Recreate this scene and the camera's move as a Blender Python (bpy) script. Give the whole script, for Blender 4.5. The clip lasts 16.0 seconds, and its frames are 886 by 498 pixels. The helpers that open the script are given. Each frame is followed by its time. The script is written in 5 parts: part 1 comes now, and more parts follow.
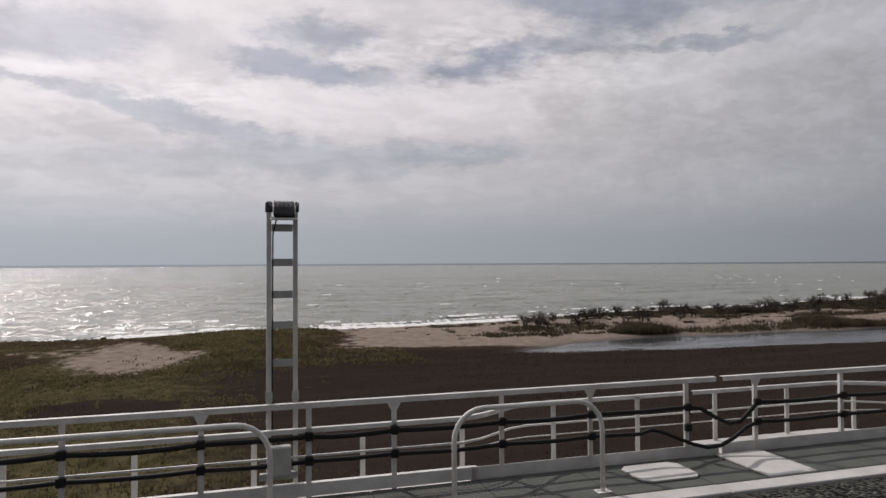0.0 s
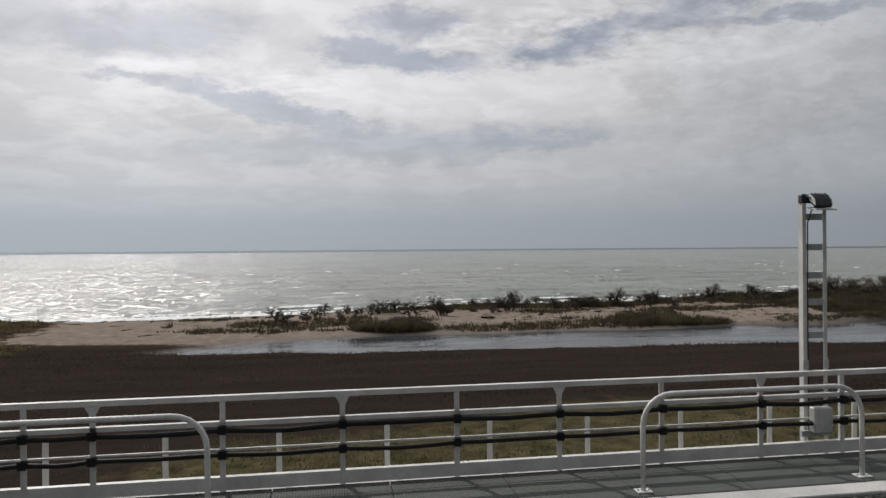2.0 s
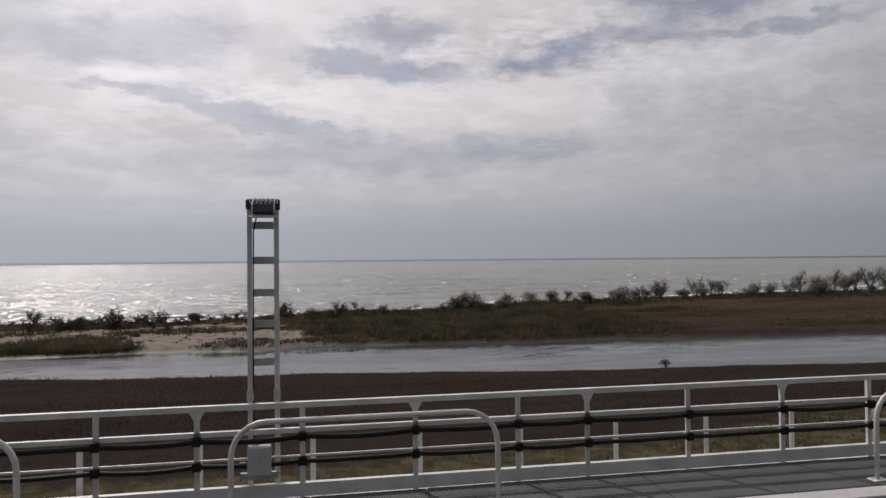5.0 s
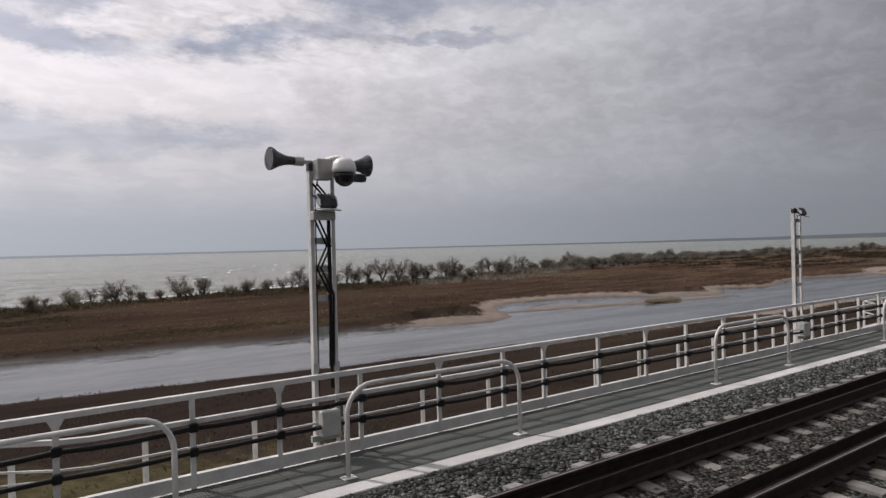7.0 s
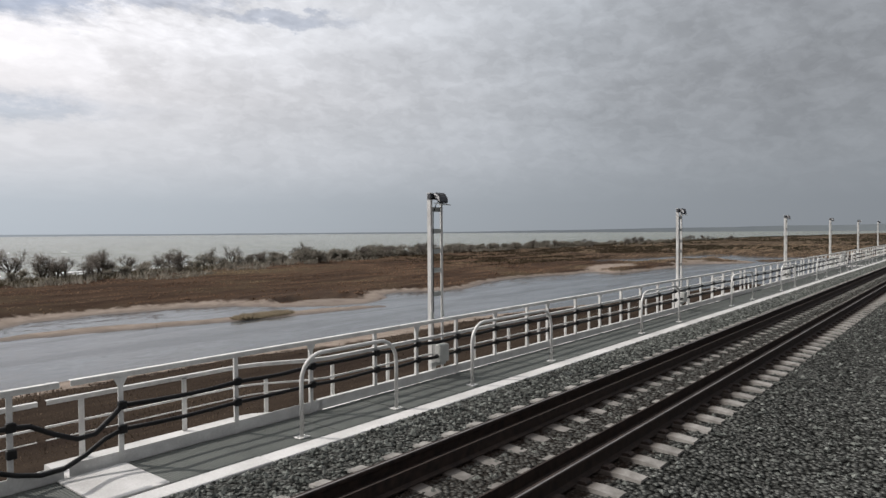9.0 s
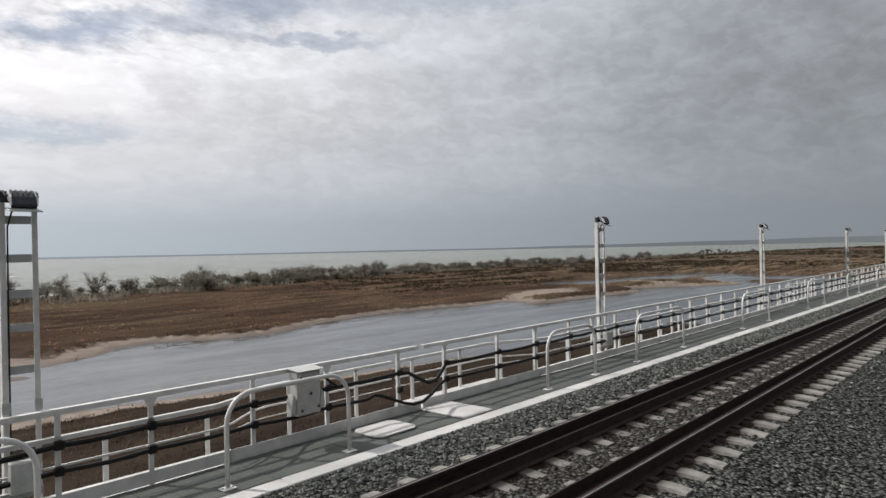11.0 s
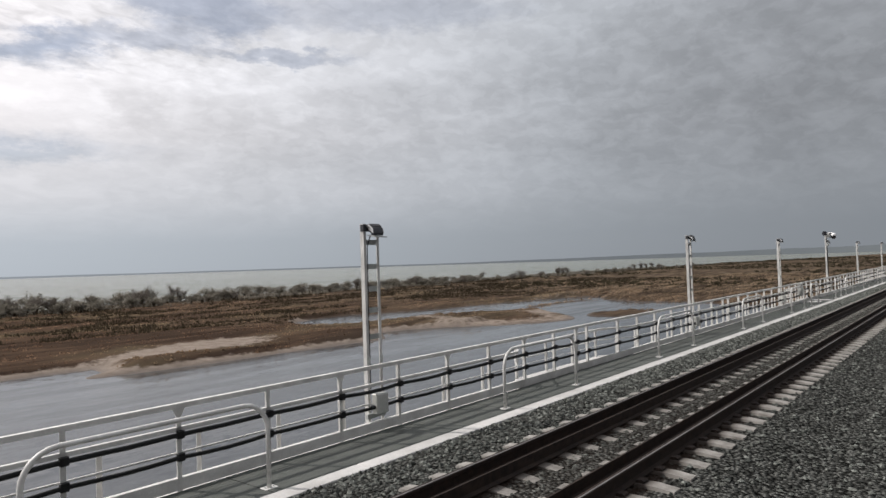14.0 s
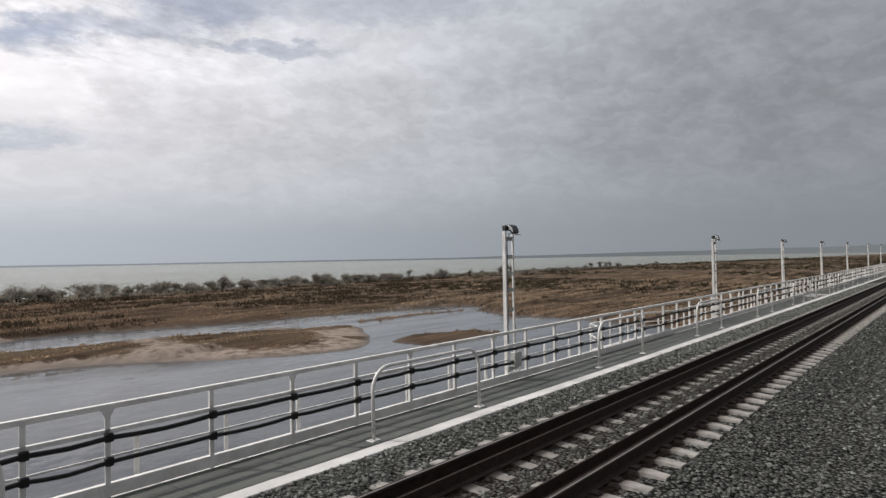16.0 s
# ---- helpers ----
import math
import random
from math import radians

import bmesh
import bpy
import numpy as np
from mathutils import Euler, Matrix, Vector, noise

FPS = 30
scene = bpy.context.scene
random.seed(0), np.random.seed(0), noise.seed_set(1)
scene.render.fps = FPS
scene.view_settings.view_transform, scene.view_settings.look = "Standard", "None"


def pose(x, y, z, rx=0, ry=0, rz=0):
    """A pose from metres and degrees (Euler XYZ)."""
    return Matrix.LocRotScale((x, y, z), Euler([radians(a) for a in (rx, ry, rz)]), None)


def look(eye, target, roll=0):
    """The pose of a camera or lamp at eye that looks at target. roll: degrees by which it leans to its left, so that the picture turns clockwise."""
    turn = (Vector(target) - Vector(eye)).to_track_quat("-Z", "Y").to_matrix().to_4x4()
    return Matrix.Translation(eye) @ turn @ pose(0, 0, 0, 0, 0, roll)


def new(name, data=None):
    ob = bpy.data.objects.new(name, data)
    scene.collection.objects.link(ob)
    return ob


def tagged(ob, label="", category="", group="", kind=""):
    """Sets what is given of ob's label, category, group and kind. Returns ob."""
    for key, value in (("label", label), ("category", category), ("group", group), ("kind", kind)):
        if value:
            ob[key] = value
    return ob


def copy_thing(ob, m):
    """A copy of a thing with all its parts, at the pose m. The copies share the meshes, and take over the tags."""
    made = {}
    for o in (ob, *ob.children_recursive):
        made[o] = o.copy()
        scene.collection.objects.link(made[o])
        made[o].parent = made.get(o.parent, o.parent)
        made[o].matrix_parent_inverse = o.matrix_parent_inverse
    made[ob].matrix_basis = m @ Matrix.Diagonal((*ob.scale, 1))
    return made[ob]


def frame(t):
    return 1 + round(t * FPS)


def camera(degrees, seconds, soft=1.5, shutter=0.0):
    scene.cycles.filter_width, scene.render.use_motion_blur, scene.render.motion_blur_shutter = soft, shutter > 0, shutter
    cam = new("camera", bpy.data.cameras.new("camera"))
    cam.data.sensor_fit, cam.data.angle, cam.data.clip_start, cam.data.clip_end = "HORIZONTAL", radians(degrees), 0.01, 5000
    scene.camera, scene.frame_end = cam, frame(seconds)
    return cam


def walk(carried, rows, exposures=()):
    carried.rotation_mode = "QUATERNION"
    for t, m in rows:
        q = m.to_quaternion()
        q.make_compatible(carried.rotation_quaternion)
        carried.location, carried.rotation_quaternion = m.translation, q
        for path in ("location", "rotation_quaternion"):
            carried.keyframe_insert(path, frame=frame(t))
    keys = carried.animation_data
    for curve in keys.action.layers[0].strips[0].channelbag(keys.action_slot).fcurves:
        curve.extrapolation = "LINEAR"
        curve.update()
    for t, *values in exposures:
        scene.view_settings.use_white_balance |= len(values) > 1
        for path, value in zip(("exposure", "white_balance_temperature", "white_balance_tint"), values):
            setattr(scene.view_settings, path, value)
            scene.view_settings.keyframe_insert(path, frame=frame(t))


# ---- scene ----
# ---- camera ----
cam = camera(66.91, 16.0)
PATH = [
    (0.0, pose(-2.15, -0.025, 2.794, 91.25, 0.31, -16.66)),
    (0.5, pose(10.36, 0.041, 2.795, 90.77, 1.36, -13.80)),
    (1.0, pose(22.72, 0.015, 2.817, 90.93, 1.05, -13.18)),
    (1.5, pose(35.09, -0.020, 2.839, 89.93, 0.38, -10.78)),
    (2.0, pose(47.54, -0.000, 2.829, 90.04, 0.46, -9.26)),
    (2.5, pose(60.38, 0.004, 2.790, 90.34, 0.52, -7.78)),
    (3.0, pose(73.46, -0.018, 2.810, 90.21, 0.15, -8.21)),
    (5.5, pose(136.49, 0.023, 2.810, 90.92, 1.00, -12.54)),
    (6.0, pose(149.52, -0.026, 2.835, 90.30, 1.03, -16.86)),
    (6.5, pose(161.91, 0.021, 2.819, 89.15, -0.11, -26.31)),
    (7.0, pose(174.62, 0.024, 2.810, 89.75, 1.42, -36.74)),
    (7.5, pose(187.03, 0.065, 2.795, 89.56, 1.70, -44.63)),
    (8.0, pose(199.30, -0.023, 2.837, 88.32, 2.00, -48.58)),
    (8.5, pose(211.71, 0.047, 2.805, 88.23, 1.67, -51.10)),
    (9.0, pose(224.54, 0.054, 2.807, 88.53, 0.41, -51.03)),
    (9.5, pose(237.69, -0.017, 2.831, 89.10, 0.34, -49.85)),
    (10.0, pose(250.30, 0.002, 2.823, 89.61, 1.65, -49.43)),
    (12.5, pose(313.02, -0.022, 2.837, 90.29, -0.11, -46.86)),
    (13.0, pose(326.29, -0.035, 2.842, 90.39, 0.39, -48.02)),
    (13.5, pose(338.97, 0.017, 2.806, 90.59, 0.92, -49.95)),
    (14.0, pose(351.30, -0.011, 2.836, 91.22, 1.81, -50.82)),
    (14.5, pose(363.76, -0.031, 2.840, 91.15, 1.42, -51.33)),
    (15.0, pose(376.27, -0.017, 2.833, 91.03, 1.19, -51.39)),
    (15.5, pose(389.04, -0.038, 2.836, 91.10, 0.40, -51.22)),
    (16.0, pose(402.18, -0.022, 2.825, 90.76, 1.03, -51.97)),
]
walk(cam, PATH, exposures=[(0.0, -0.35, 6550, 16), (2.5, -0.36, 6400, 10), (5.5, -0.43, 6480, 17), (7.0, -0.12, 6500, 17), (8.0, 0.22, 6500, 16), (9.5, 0.21, 6420, 11), (16.0, 0.18, 6480, 13)])

# ---- light and sky ----
SUN_EL, SUN_AZ = 42.0, 25.0            # height of the sun; degrees to the left of the sea view
sun_dir = Vector((-math.sin(radians(SUN_AZ)) * math.cos(radians(SUN_EL)),
                  math.cos(radians(SUN_AZ)) * math.cos(radians(SUN_EL)), math.sin(radians(SUN_EL))))
sun = new("sun", bpy.data.lights.new("sun", "SUN"))
sun.data.energy, sun.data.angle, sun.data.color = 3.6, radians(0.9), (1.0, 0.95, 0.88)
sun.matrix_world = look(sun_dir * 100, (0, 0, 0))


def node(tree, kind, values=None, links=None, **props):
    n = tree.nodes.new(kind)
    for key, value in props.items():
        setattr(n, key, value)
    for key, value in (values or {}).items():
        n.inputs[key].default_value = value
    for key, source in (links or {}).items():
        tree.links.new(source, n.inputs[key])
    return n


def calc(tree, op, a, b=0.0, c=0.0):
    n = tree.nodes.new("ShaderNodeMath")
    n.operation = op
    for i, value in enumerate((a, b, c)):
        if isinstance(value, (int, float)):
            n.inputs[i].default_value = value
        else:
            tree.links.new(value, n.inputs[i])
    return n.outputs[0]


def ramp(tree, source, stops):
    n = tree.nodes.new("ShaderNodeValToRGB")
    while len(n.color_ramp.elements) < len(stops):
        n.color_ramp.elements.new(0.5)
    for e, (pos, col) in zip(n.color_ramp.elements, stops):
        e.position = pos
        e.color = (col, col, col, 1) if isinstance(col, (int, float)) else (*col, 1)
    tree.links.new(source, n.inputs[0])
    return n.outputs[0]


def mixed(tree, fac, a, b, blend="MIX"):
    n = tree.nodes.new("ShaderNodeMix")
    n.data_type, n.blend_type = "RGBA", blend
    for i, value in ((0, fac), (6, a), (7, b)):
        if isinstance(value, (int, float)):
            n.inputs[i].default_value = value
        elif isinstance(value, tuple):
            n.inputs[i].default_value = (*value, 1)
        else:
            tree.links.new(value, n.inputs[i])
    return n.outputs[2]


world = bpy.data.worlds.new("sky")
scene.world = world
world.use_nodes = True
wt = world.node_tree
wt.nodes.clear()
way = node(wt, "ShaderNodeTexCoord").outputs["Generated"]
sep = node(wt, "ShaderNodeSeparateXYZ", links={0: way}).outputs
up = calc(wt, "MAXIMUM", sep[2], 0.0)
# a flat layer of cloud, seen in perspective
flat = calc(wt, "ADD", up, 0.20)
cloud_at = node(wt, "ShaderNodeCombineXYZ", links={0: calc(wt, "DIVIDE", sep[0], flat), 1: calc(wt, "DIVIDE", sep[1], flat)}).outputs[0]
big = node(wt, "ShaderNodeTexNoise", {"Scale": 0.95, "Detail": 7.0, "Roughness": 0.52, "Distortion": 0.5}, {"Vector": node(wt, "ShaderNodeMapping", {"Location": (3.1, 1.7, 0.0), "Rotation": (0.0, 0.0, 0.35), "Scale": (0.7, 1.3, 1.0)}, {"Vector": cloud_at}).outputs[0]}).outputs[0]
fine = node(wt, "ShaderNodeTexNoise", {"Scale": 4.2, "Detail": 9.0, "Roughness": 0.58, "Distortion": 0.35}, {"Vector": cloud_at}).outputs[0]
puffs = node(wt, "ShaderNodeTexNoise", {"Scale": 17.0, "Detail": 4.0, "Roughness": 0.55, "Distortion": 0.6}, {"Vector": node(wt, "ShaderNodeMapping", {"Rotation": (0.0, 0.0, 0.9), "Scale": (0.75, 1.3, 1.0)}, {"Vector": cloud_at}).outputs[0]}).outputs[0]
# place in the sky: degrees to the right of the sea view, and above the horizon
az = calc(wt, "MULTIPLY", calc(wt, "ARCTAN2", sep[0], sep[1]), 180 / math.pi)
el = calc(wt, "MULTIPLY", calc(wt, "ARCSINE", sep[2]), 180 / math.pi)
at_sky = node(wt, "ShaderNodeCombineXYZ", links={0: az, 1: el}).outputs[0]


def torn(scale, amount):
    """The place in the sky, shaken by noise, so that the edges of banks are ragged."""
    n = node(wt, "ShaderNodeTexNoise", {"Scale": scale, "Detail": 8.0, "Roughness": 0.68}, {"Vector": node(wt, "ShaderNodeMapping", {"Scale": (0.45, 1.0, 1.0)}, {"Vector": at_sky}).outputs[0]}).outputs["Color"]
    n = node(wt, "ShaderNodeVectorMath", {1: (0.5, 0.5, 0.5)}, {0: n}, operation="SUBTRACT").outputs[0]
    n = node(wt, "ShaderNodeVectorMath", {1: amount}, {0: n}, operation="MULTIPLY").outputs[0]
    return node(wt, "ShaderNodeVectorMath", links={0: at_sky, 1: n}, operation="ADD").outputs[0]


ragged = torn(0.50, (11.0, 4.4, 0.0))


def bank(total, mid_az, mid_el, wide, tall, slope, depth):
    """Adds one soft, leaning bank to a sum of banks."""
    off = node(wt, "ShaderNodeVectorMath", {1: (mid_az, mid_el, 0.0)}, {0: ragged}, operation="SUBTRACT").outputs[0]
    o = node(wt, "ShaderNodeSeparateXYZ", links={0: off}).outputs
    u = calc(wt, "MULTIPLY", o[0], 1.0 / wide)
    v = calc(wt, "MULTIPLY", calc(wt, "MULTIPLY_ADD", o[0], -slope, o[1]), 1.0 / tall)
    r2 = calc(wt, "MULTIPLY_ADD", u, u, calc(wt, "MULTIPLY", v, v))
    return calc(wt, "MULTIPLY_ADD", calc(wt, "EXPONENT", calc(wt, "MULTIPLY", calc(wt, "POWER", r2, 2.1), -0.62)), depth, total)


# thin places in the cloud, where it turns blue-grey: direction, height, half width, half height, lean, depth
THIN = [(-5.0, 11.6, 7.0, 0.9, -0.19, 0.46), (5.0, 16.0, 6.5, 1.0, -0.10, 0.44), (6.5, 18.6, 4.5, 1.1, 0.0, 0.34), (19.5, 16.4, 4.0, 1.2, 0.0, 0.24), (30.0, 20.9, 7.0, 1.5, -0.12, 0.38), (37.0, 17.3, 6.0, 0.5, 0.0, 0.26),
        (3.5, 8.7, 18.0, 1.3, 0.03, 0.30), (-14.0, 16.8, 7.0, 1.8, 0.10, 0.30), (-15.5, 13.2, 2.2, 0.45, -0.10, 0.36), (-24.0, 17.0, 6.0, 2.4, 0.0, 0.22), (25.0, 17.6, 9.0, 0.9, 0.16, 0.26), (18.0, 9.0, 5.0, 0.6, 0.0, 0.14), (47.0, 21.0, 10.0, 1.4, 0.0, 0.20)]
# thick cloud: grey where the depth is above nothing, lit white where it is below; the last three darken the far sides
# banks at 72 and 95 degrees are added darkening for the tinted window
THICK_AND_TINT = [(40.0, 10.0, 14.0, 2.2, 0.0, 0.10), (50.0, 13.6, 9.0, 1.4, 0.05, 0.08), (26.5, 12.5, 1.4, 1.4, 0.0, 0.12), (34.0, 15.4, 14.0, 1.3, 0.09, -0.08), (11.0, 17.6, 3.0, 1.0, 0.1, -0.12), (9.0, 13.4, 13.0, 1.9, 0.0, -0.13), (-14.0, 14.6, 5.0, 0.9, 0.0, -0.08), (24.0, 13.4, 7.0, 2.4, 0.1, -0.06), (-12.0, 10.5, 5.0, 1.0, 0.0, 0.14), (72.0, 13.0, 14.0, 7.0, 0.0, 0.14), (95.0, 10.0, 30.0, 14.0, 0.0, 0.18), (-32.0, 14.0, 12.0, 12.0, 0.0, 0.22)]
thin, thick_and_tint = 0.0, 0.0
for values in THIN:
    thin = bank(thin, *values)
for values in THICK_AND_TINT:
    thick_and_tint = bank(thick_and_tint, *values)
# rippled patches of small clouds
mottled = bank(bank(bank(0.0, 22.0, 17.5, 14.0, 2.6, 0.0, 1.0), -4.0, 13.8, 4.0, 1.2, 0.0, 0.8), 60.0, 15.0, 40.0, 8.0, 0.0, 0.08)
ripple = calc(wt, "MULTIPLY", calc(wt, "MULTIPLY_ADD", puffs, 1.0, -0.5), calc(wt, "MULTIPLY_ADD", mottled, 0.74, 0.08))
wisps = calc(wt, "ADD", calc(wt, "MULTIPLY_ADD", big, 0.40, -0.20), ramp(wt, fine, [(0.26, -0.24), (0.44, -0.08), (0.54, 0.10), (0.62, 0.14), (0.75, 0.02)]))
# heaped cloud along the coast, in place of the wisps over the sea
heaped = node(wt, "ShaderNodeMapRange", {1: 14.0, 2: 34.0}, {0: az}).outputs[0]
heap_at = torn(0.9, (2.2, 1.3, 0.0))
heaps = node(wt, "ShaderNodeTexNoise", {"Scale": 0.34, "Detail": 8.0, "Roughness": 0.60, "Distortion": 0.35}, {"Vector": node(wt, "ShaderNodeMapping", {"Rotation": (0.0, 0.0, 0.12), "Scale": (0.48, 1.0, 1.0)}, {"Vector": heap_at}).outputs[0]}).outputs[0]
small_heaps = node(wt, "ShaderNodeTexNoise", {"Scale": 0.95, "Detail": 6.0, "Roughness": 0.55, "Distortion": 0.5}, {"Vector": node(wt, "ShaderNodeMapping", {"Rotation": (0.0, 0.0, 0.10), "Scale": (0.55, 1.0, 1.0)}, {"Vector": at_sky}).outputs[0]}).outputs[0]
heaps = calc(wt, "ADD", ramp(wt, heaps, [(0.25, -0.12), (0.42, -0.06), (0.54, 0.06), (0.66, 0.11), (0.80, 0.09)]), ramp(wt, small_heaps, [(0.30, -0.09), (0.46, -0.04), (0.55, 0.055), (0.70, 0.08)]))
wisps = calc(wt, "ADD", calc(wt, "MULTIPLY", wisps, calc(wt, "MULTIPLY_ADD", heaped, -0.82, 1.0)), calc(wt, "MULTIPLY", calc(wt, "MULTIPLY_ADD", heaps, 1.15, -0.04), heaped))
shade = calc(wt, "SUBTRACT", calc(wt, "ADD", calc(wt, "ADD", 1.03, wisps), ripple), calc(wt, "MULTIPLY_ADD", thin, 0.86, thick_and_tint))
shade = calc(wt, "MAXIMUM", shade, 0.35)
toward = node(wt, "ShaderNodeVectorMath", {1: tuple(sun_dir)}, {0: way}, operation="DOT_PRODUCT").outputs["Value"]
glow = calc(wt, "POWER", calc(wt, "MAXIMUM", calc(wt, "MULTIPLY_ADD", toward, 0.5, 0.5), 0.0), 3.0)
aureole = calc(wt, "MULTIPLY", calc(wt, "POWER", calc(wt, "MAXIMUM", toward, 0.0), 12.0), 0.4)
bright = calc(wt, "ADD", calc(wt, "MULTIPLY_ADD", glow, 0.62, 0.19), aureole)
low = ramp(wt, up, [(0.0, 0.0), (0.04, 0.06), (0.10, 0.62), (0.19, 1.0)])
white_col = mixed(wt, node(wt, "ShaderNodeMapRange", {1: 18.0, 2: 62.0}, {0: az}).outputs[0], (1.0, 0.985, 0.99), (0.925, 0.985, 1.045))
cloud_col = mixed(wt, low, (0.80, 0.885, 0.955), mixed(wt, 1.0, mixed(wt, calc(wt, "MINIMUM", calc(wt, "MULTIPLY", thin, 1.6), 1.0), white_col, (0.93, 0.975, 1.08)), node(wt, "ShaderNodeCombineColor", links={0: shade, 1: shade, 2: shade}).outputs[0], "MULTIPLY"))
coast_haze = node(wt, "ShaderNodeMapRange", {1: 8.0, 2: 40.0, 3: 0.0, 4: 0.10}, {0: az}).outputs[0]
haze_gain = calc(wt, "ADD", calc(wt, "MULTIPLY_ADD", low, 0.20, 1.03), coast_haze)
cloud_gain = calc(wt, "MULTIPLY", bright, haze_gain)
nishita = node(wt, "ShaderNodeTexSky", sky_type="NISHITA", sun_disc=False, sun_elevation=radians(SUN_EL), sun_rotation=radians(-SUN_AZ), air_density=1.0, dust_density=2.0).outputs[0]
clear = node(wt, "ShaderNodeBackground", {"Strength": 0.085}, {"Color": nishita}).outputs[0]
cloudy = node(wt, "ShaderNodeBackground", links={"Color": cloud_col, "Strength": cloud_gain}).outputs[0]
veil = calc(wt, "SUBTRACT", 1.0, calc(wt, "MULTIPLY", calc(wt, "MINIMUM", thin, 0.5), low))
sky_mix = node(wt, "ShaderNodeMixShader", links={0: veil, 1: clear, 2: cloudy}).outputs[0]
node(wt, "ShaderNodeOutputWorld", links={"Surface": sky_mix})


# ---- materials ----
def rail_stain(t, where, col):
    """Brown iron dust and grease that has settled beside the rails."""
    blur = node(t, "ShaderNodeTexNoise", {"Scale": 5.0, "Detail": 4.0}, {"Vector": where}).outputs[0]
    across = calc(t, "MULTIPLY_ADD", blur, 0.12, calc(t, "SUBTRACT", node(t, "ShaderNodeSeparateXYZ", links={0: where}).outputs[1], 0.06))
    for mid, half, much in ((3.43, 0.30, 0.85), (4.80, 0.27, 0.85), (4.12, 0.46, 0.25)):
        off = calc(t, "ABSOLUTE", calc(t, "SUBTRACT", across, mid))
        near = node(t, "ShaderNodeMapRange", {1: half + 0.10, 2: half - 0.04}, {0: off}).outputs[0]
        col = mixed(t, calc(t, "MULTIPLY", near, much), col, (0.026, 0.018, 0.014))
    return col


def surface(name, dark, light, scale=4.0, rough=0.6, metal=0.0, bump=0.15, fine_scale=60.0, spread=0.12, spec=0.5, stops=(0.35, 0.65), island=False, stain=False):
    m = bpy.data.materials.new(name)
    m.use_nodes = True
    t = m.node_tree
    b = t.nodes["Principled BSDF"]
    where = node(t, "ShaderNodeNewGeometry").outputs["Position"]
    n1 = node(t, "ShaderNodeTexNoise", {"Scale": scale, "Detail": 6.0, "Roughness": 0.6}, {"Vector": where}).outputs[0]
    n2 = node(t, "ShaderNodeTexNoise", {"Scale": fine_scale, "Detail": 4.0, "Roughness": 0.6}, {"Vector": where}).outputs[0]
    col = mixed(t, ramp(t, n1, [(stops[0], 0.0), (stops[1], 1.0)]), dark, light)
    grain = calc(t, "MULTIPLY_ADD", n2, 0.5, 0.75)
    col = mixed(t, 1.0, col, node(t, "ShaderNodeCombineColor", links={0: grain, 1: grain, 2: grain}).outputs[0], "MULTIPLY")
    luck = node(t, "ShaderNodeNewGeometry").outputs["Random Per Island"] if island else node(t, "ShaderNodeObjectInfo").outputs["Random"]
    own = calc(t, "MULTIPLY_ADD", luck, 2 * spread, 1 - spread)
    col = mixed(t, 1.0, col, node(t, "ShaderNodeCombineColor", links={0: own, 1: own, 2: own}).outputs[0], "MULTIPLY")
    if stain:
        col = rail_stain(t, where, col)
    t.links.new(col, b.inputs["Base Color"])
    t.links.new(calc(t, "MULTIPLY_ADD", n1, 0.25, rough - 0.12), b.inputs["Roughness"])
    b.inputs["Metallic"].default_value = metal
    b.inputs["Specular IOR Level"].default_value = spec
    if bump:
        t.links.new(node(t, "ShaderNodeBump", {"Strength": bump, "Distance": 0.02}, {"Height": n2}).outputs[0], b.inputs["Normal"])
    return m


PAINT = surface("white_paint", (0.46, 0.455, 0.44), (0.61, 0.61, 0.59), 3.0, 0.45, 0.0, 0.05, 40.0, 0.05)
GALV = surface("galvanised_steel", (0.31, 0.325, 0.315), (0.43, 0.45, 0.435), 6.0, 0.42, 0.1, 0.05, 80.0, 0.06)
POLEPAINT = surface("olive_grey_paint", (0.15, 0.16, 0.145), (0.22, 0.23, 0.21), 5.0, 0.5, 0.0, 0.05, 60.0, 0.06)
BOXPAINT = surface("grey_box_paint", (0.32, 0.33, 0.31), (0.41, 0.415, 0.395), 5.0, 0.4, 0.0, 0.03, 50.0, 0.06)
CABLE = surface("black_cable", (0.006, 0.006, 0.006), (0.014, 0.014, 0.015), 8.0, 0.6, 0.0, 0.1, spec=0.2)
DARKMETAL = surface("dark_metal", (0.03, 0.032, 0.036), (0.07, 0.072, 0.08), 8.0, 0.45, 0.3, 0.05)
WHITEPLASTIC = surface("white_plastic", (0.66, 0.66, 0.66), (0.76, 0.76, 0.76), 4.0, 0.3, 0.0, 0.0)
BLACKGLASS = surface("black_dome", (0.008, 0.008, 0.01), (0.016, 0.016, 0.018), 4.0, 0.15, 0.0, 0.0)
CONCRETE = surface("concrete", (0.34, 0.335, 0.32), (0.50, 0.495, 0.48), 1.6, 0.85, 0.0, 0.3, 45.0, 0.06)
KERB = surface("pale_kerb_concrete", (0.36, 0.355, 0.345), (0.48, 0.475, 0.465), 1.2, 0.8, 0.0, 0.2, 40.0, 0.04, 0.1)
SLEEPER = surface("sleeper_concrete", (0.15, 0.142, 0.13), (0.262, 0.252, 0.236), 5.0, 0.85, 0.0, 0.35, 60.0, 0.16, 0.1, stain=True)
RUST = surface("rusty_rail", (0.013, 0.009, 0.008), (0.034, 0.023, 0.018), 9.0, 0.8, 0.0, 0.25, 70.0, 0.0, 0.2)
RAILHEAD = surface("worn_rail_head", (0.17, 0.15, 0.14), (0.27, 0.25, 0.235), 3.0, 0.38, 0.8, 0.05, 60.0, 0.0)
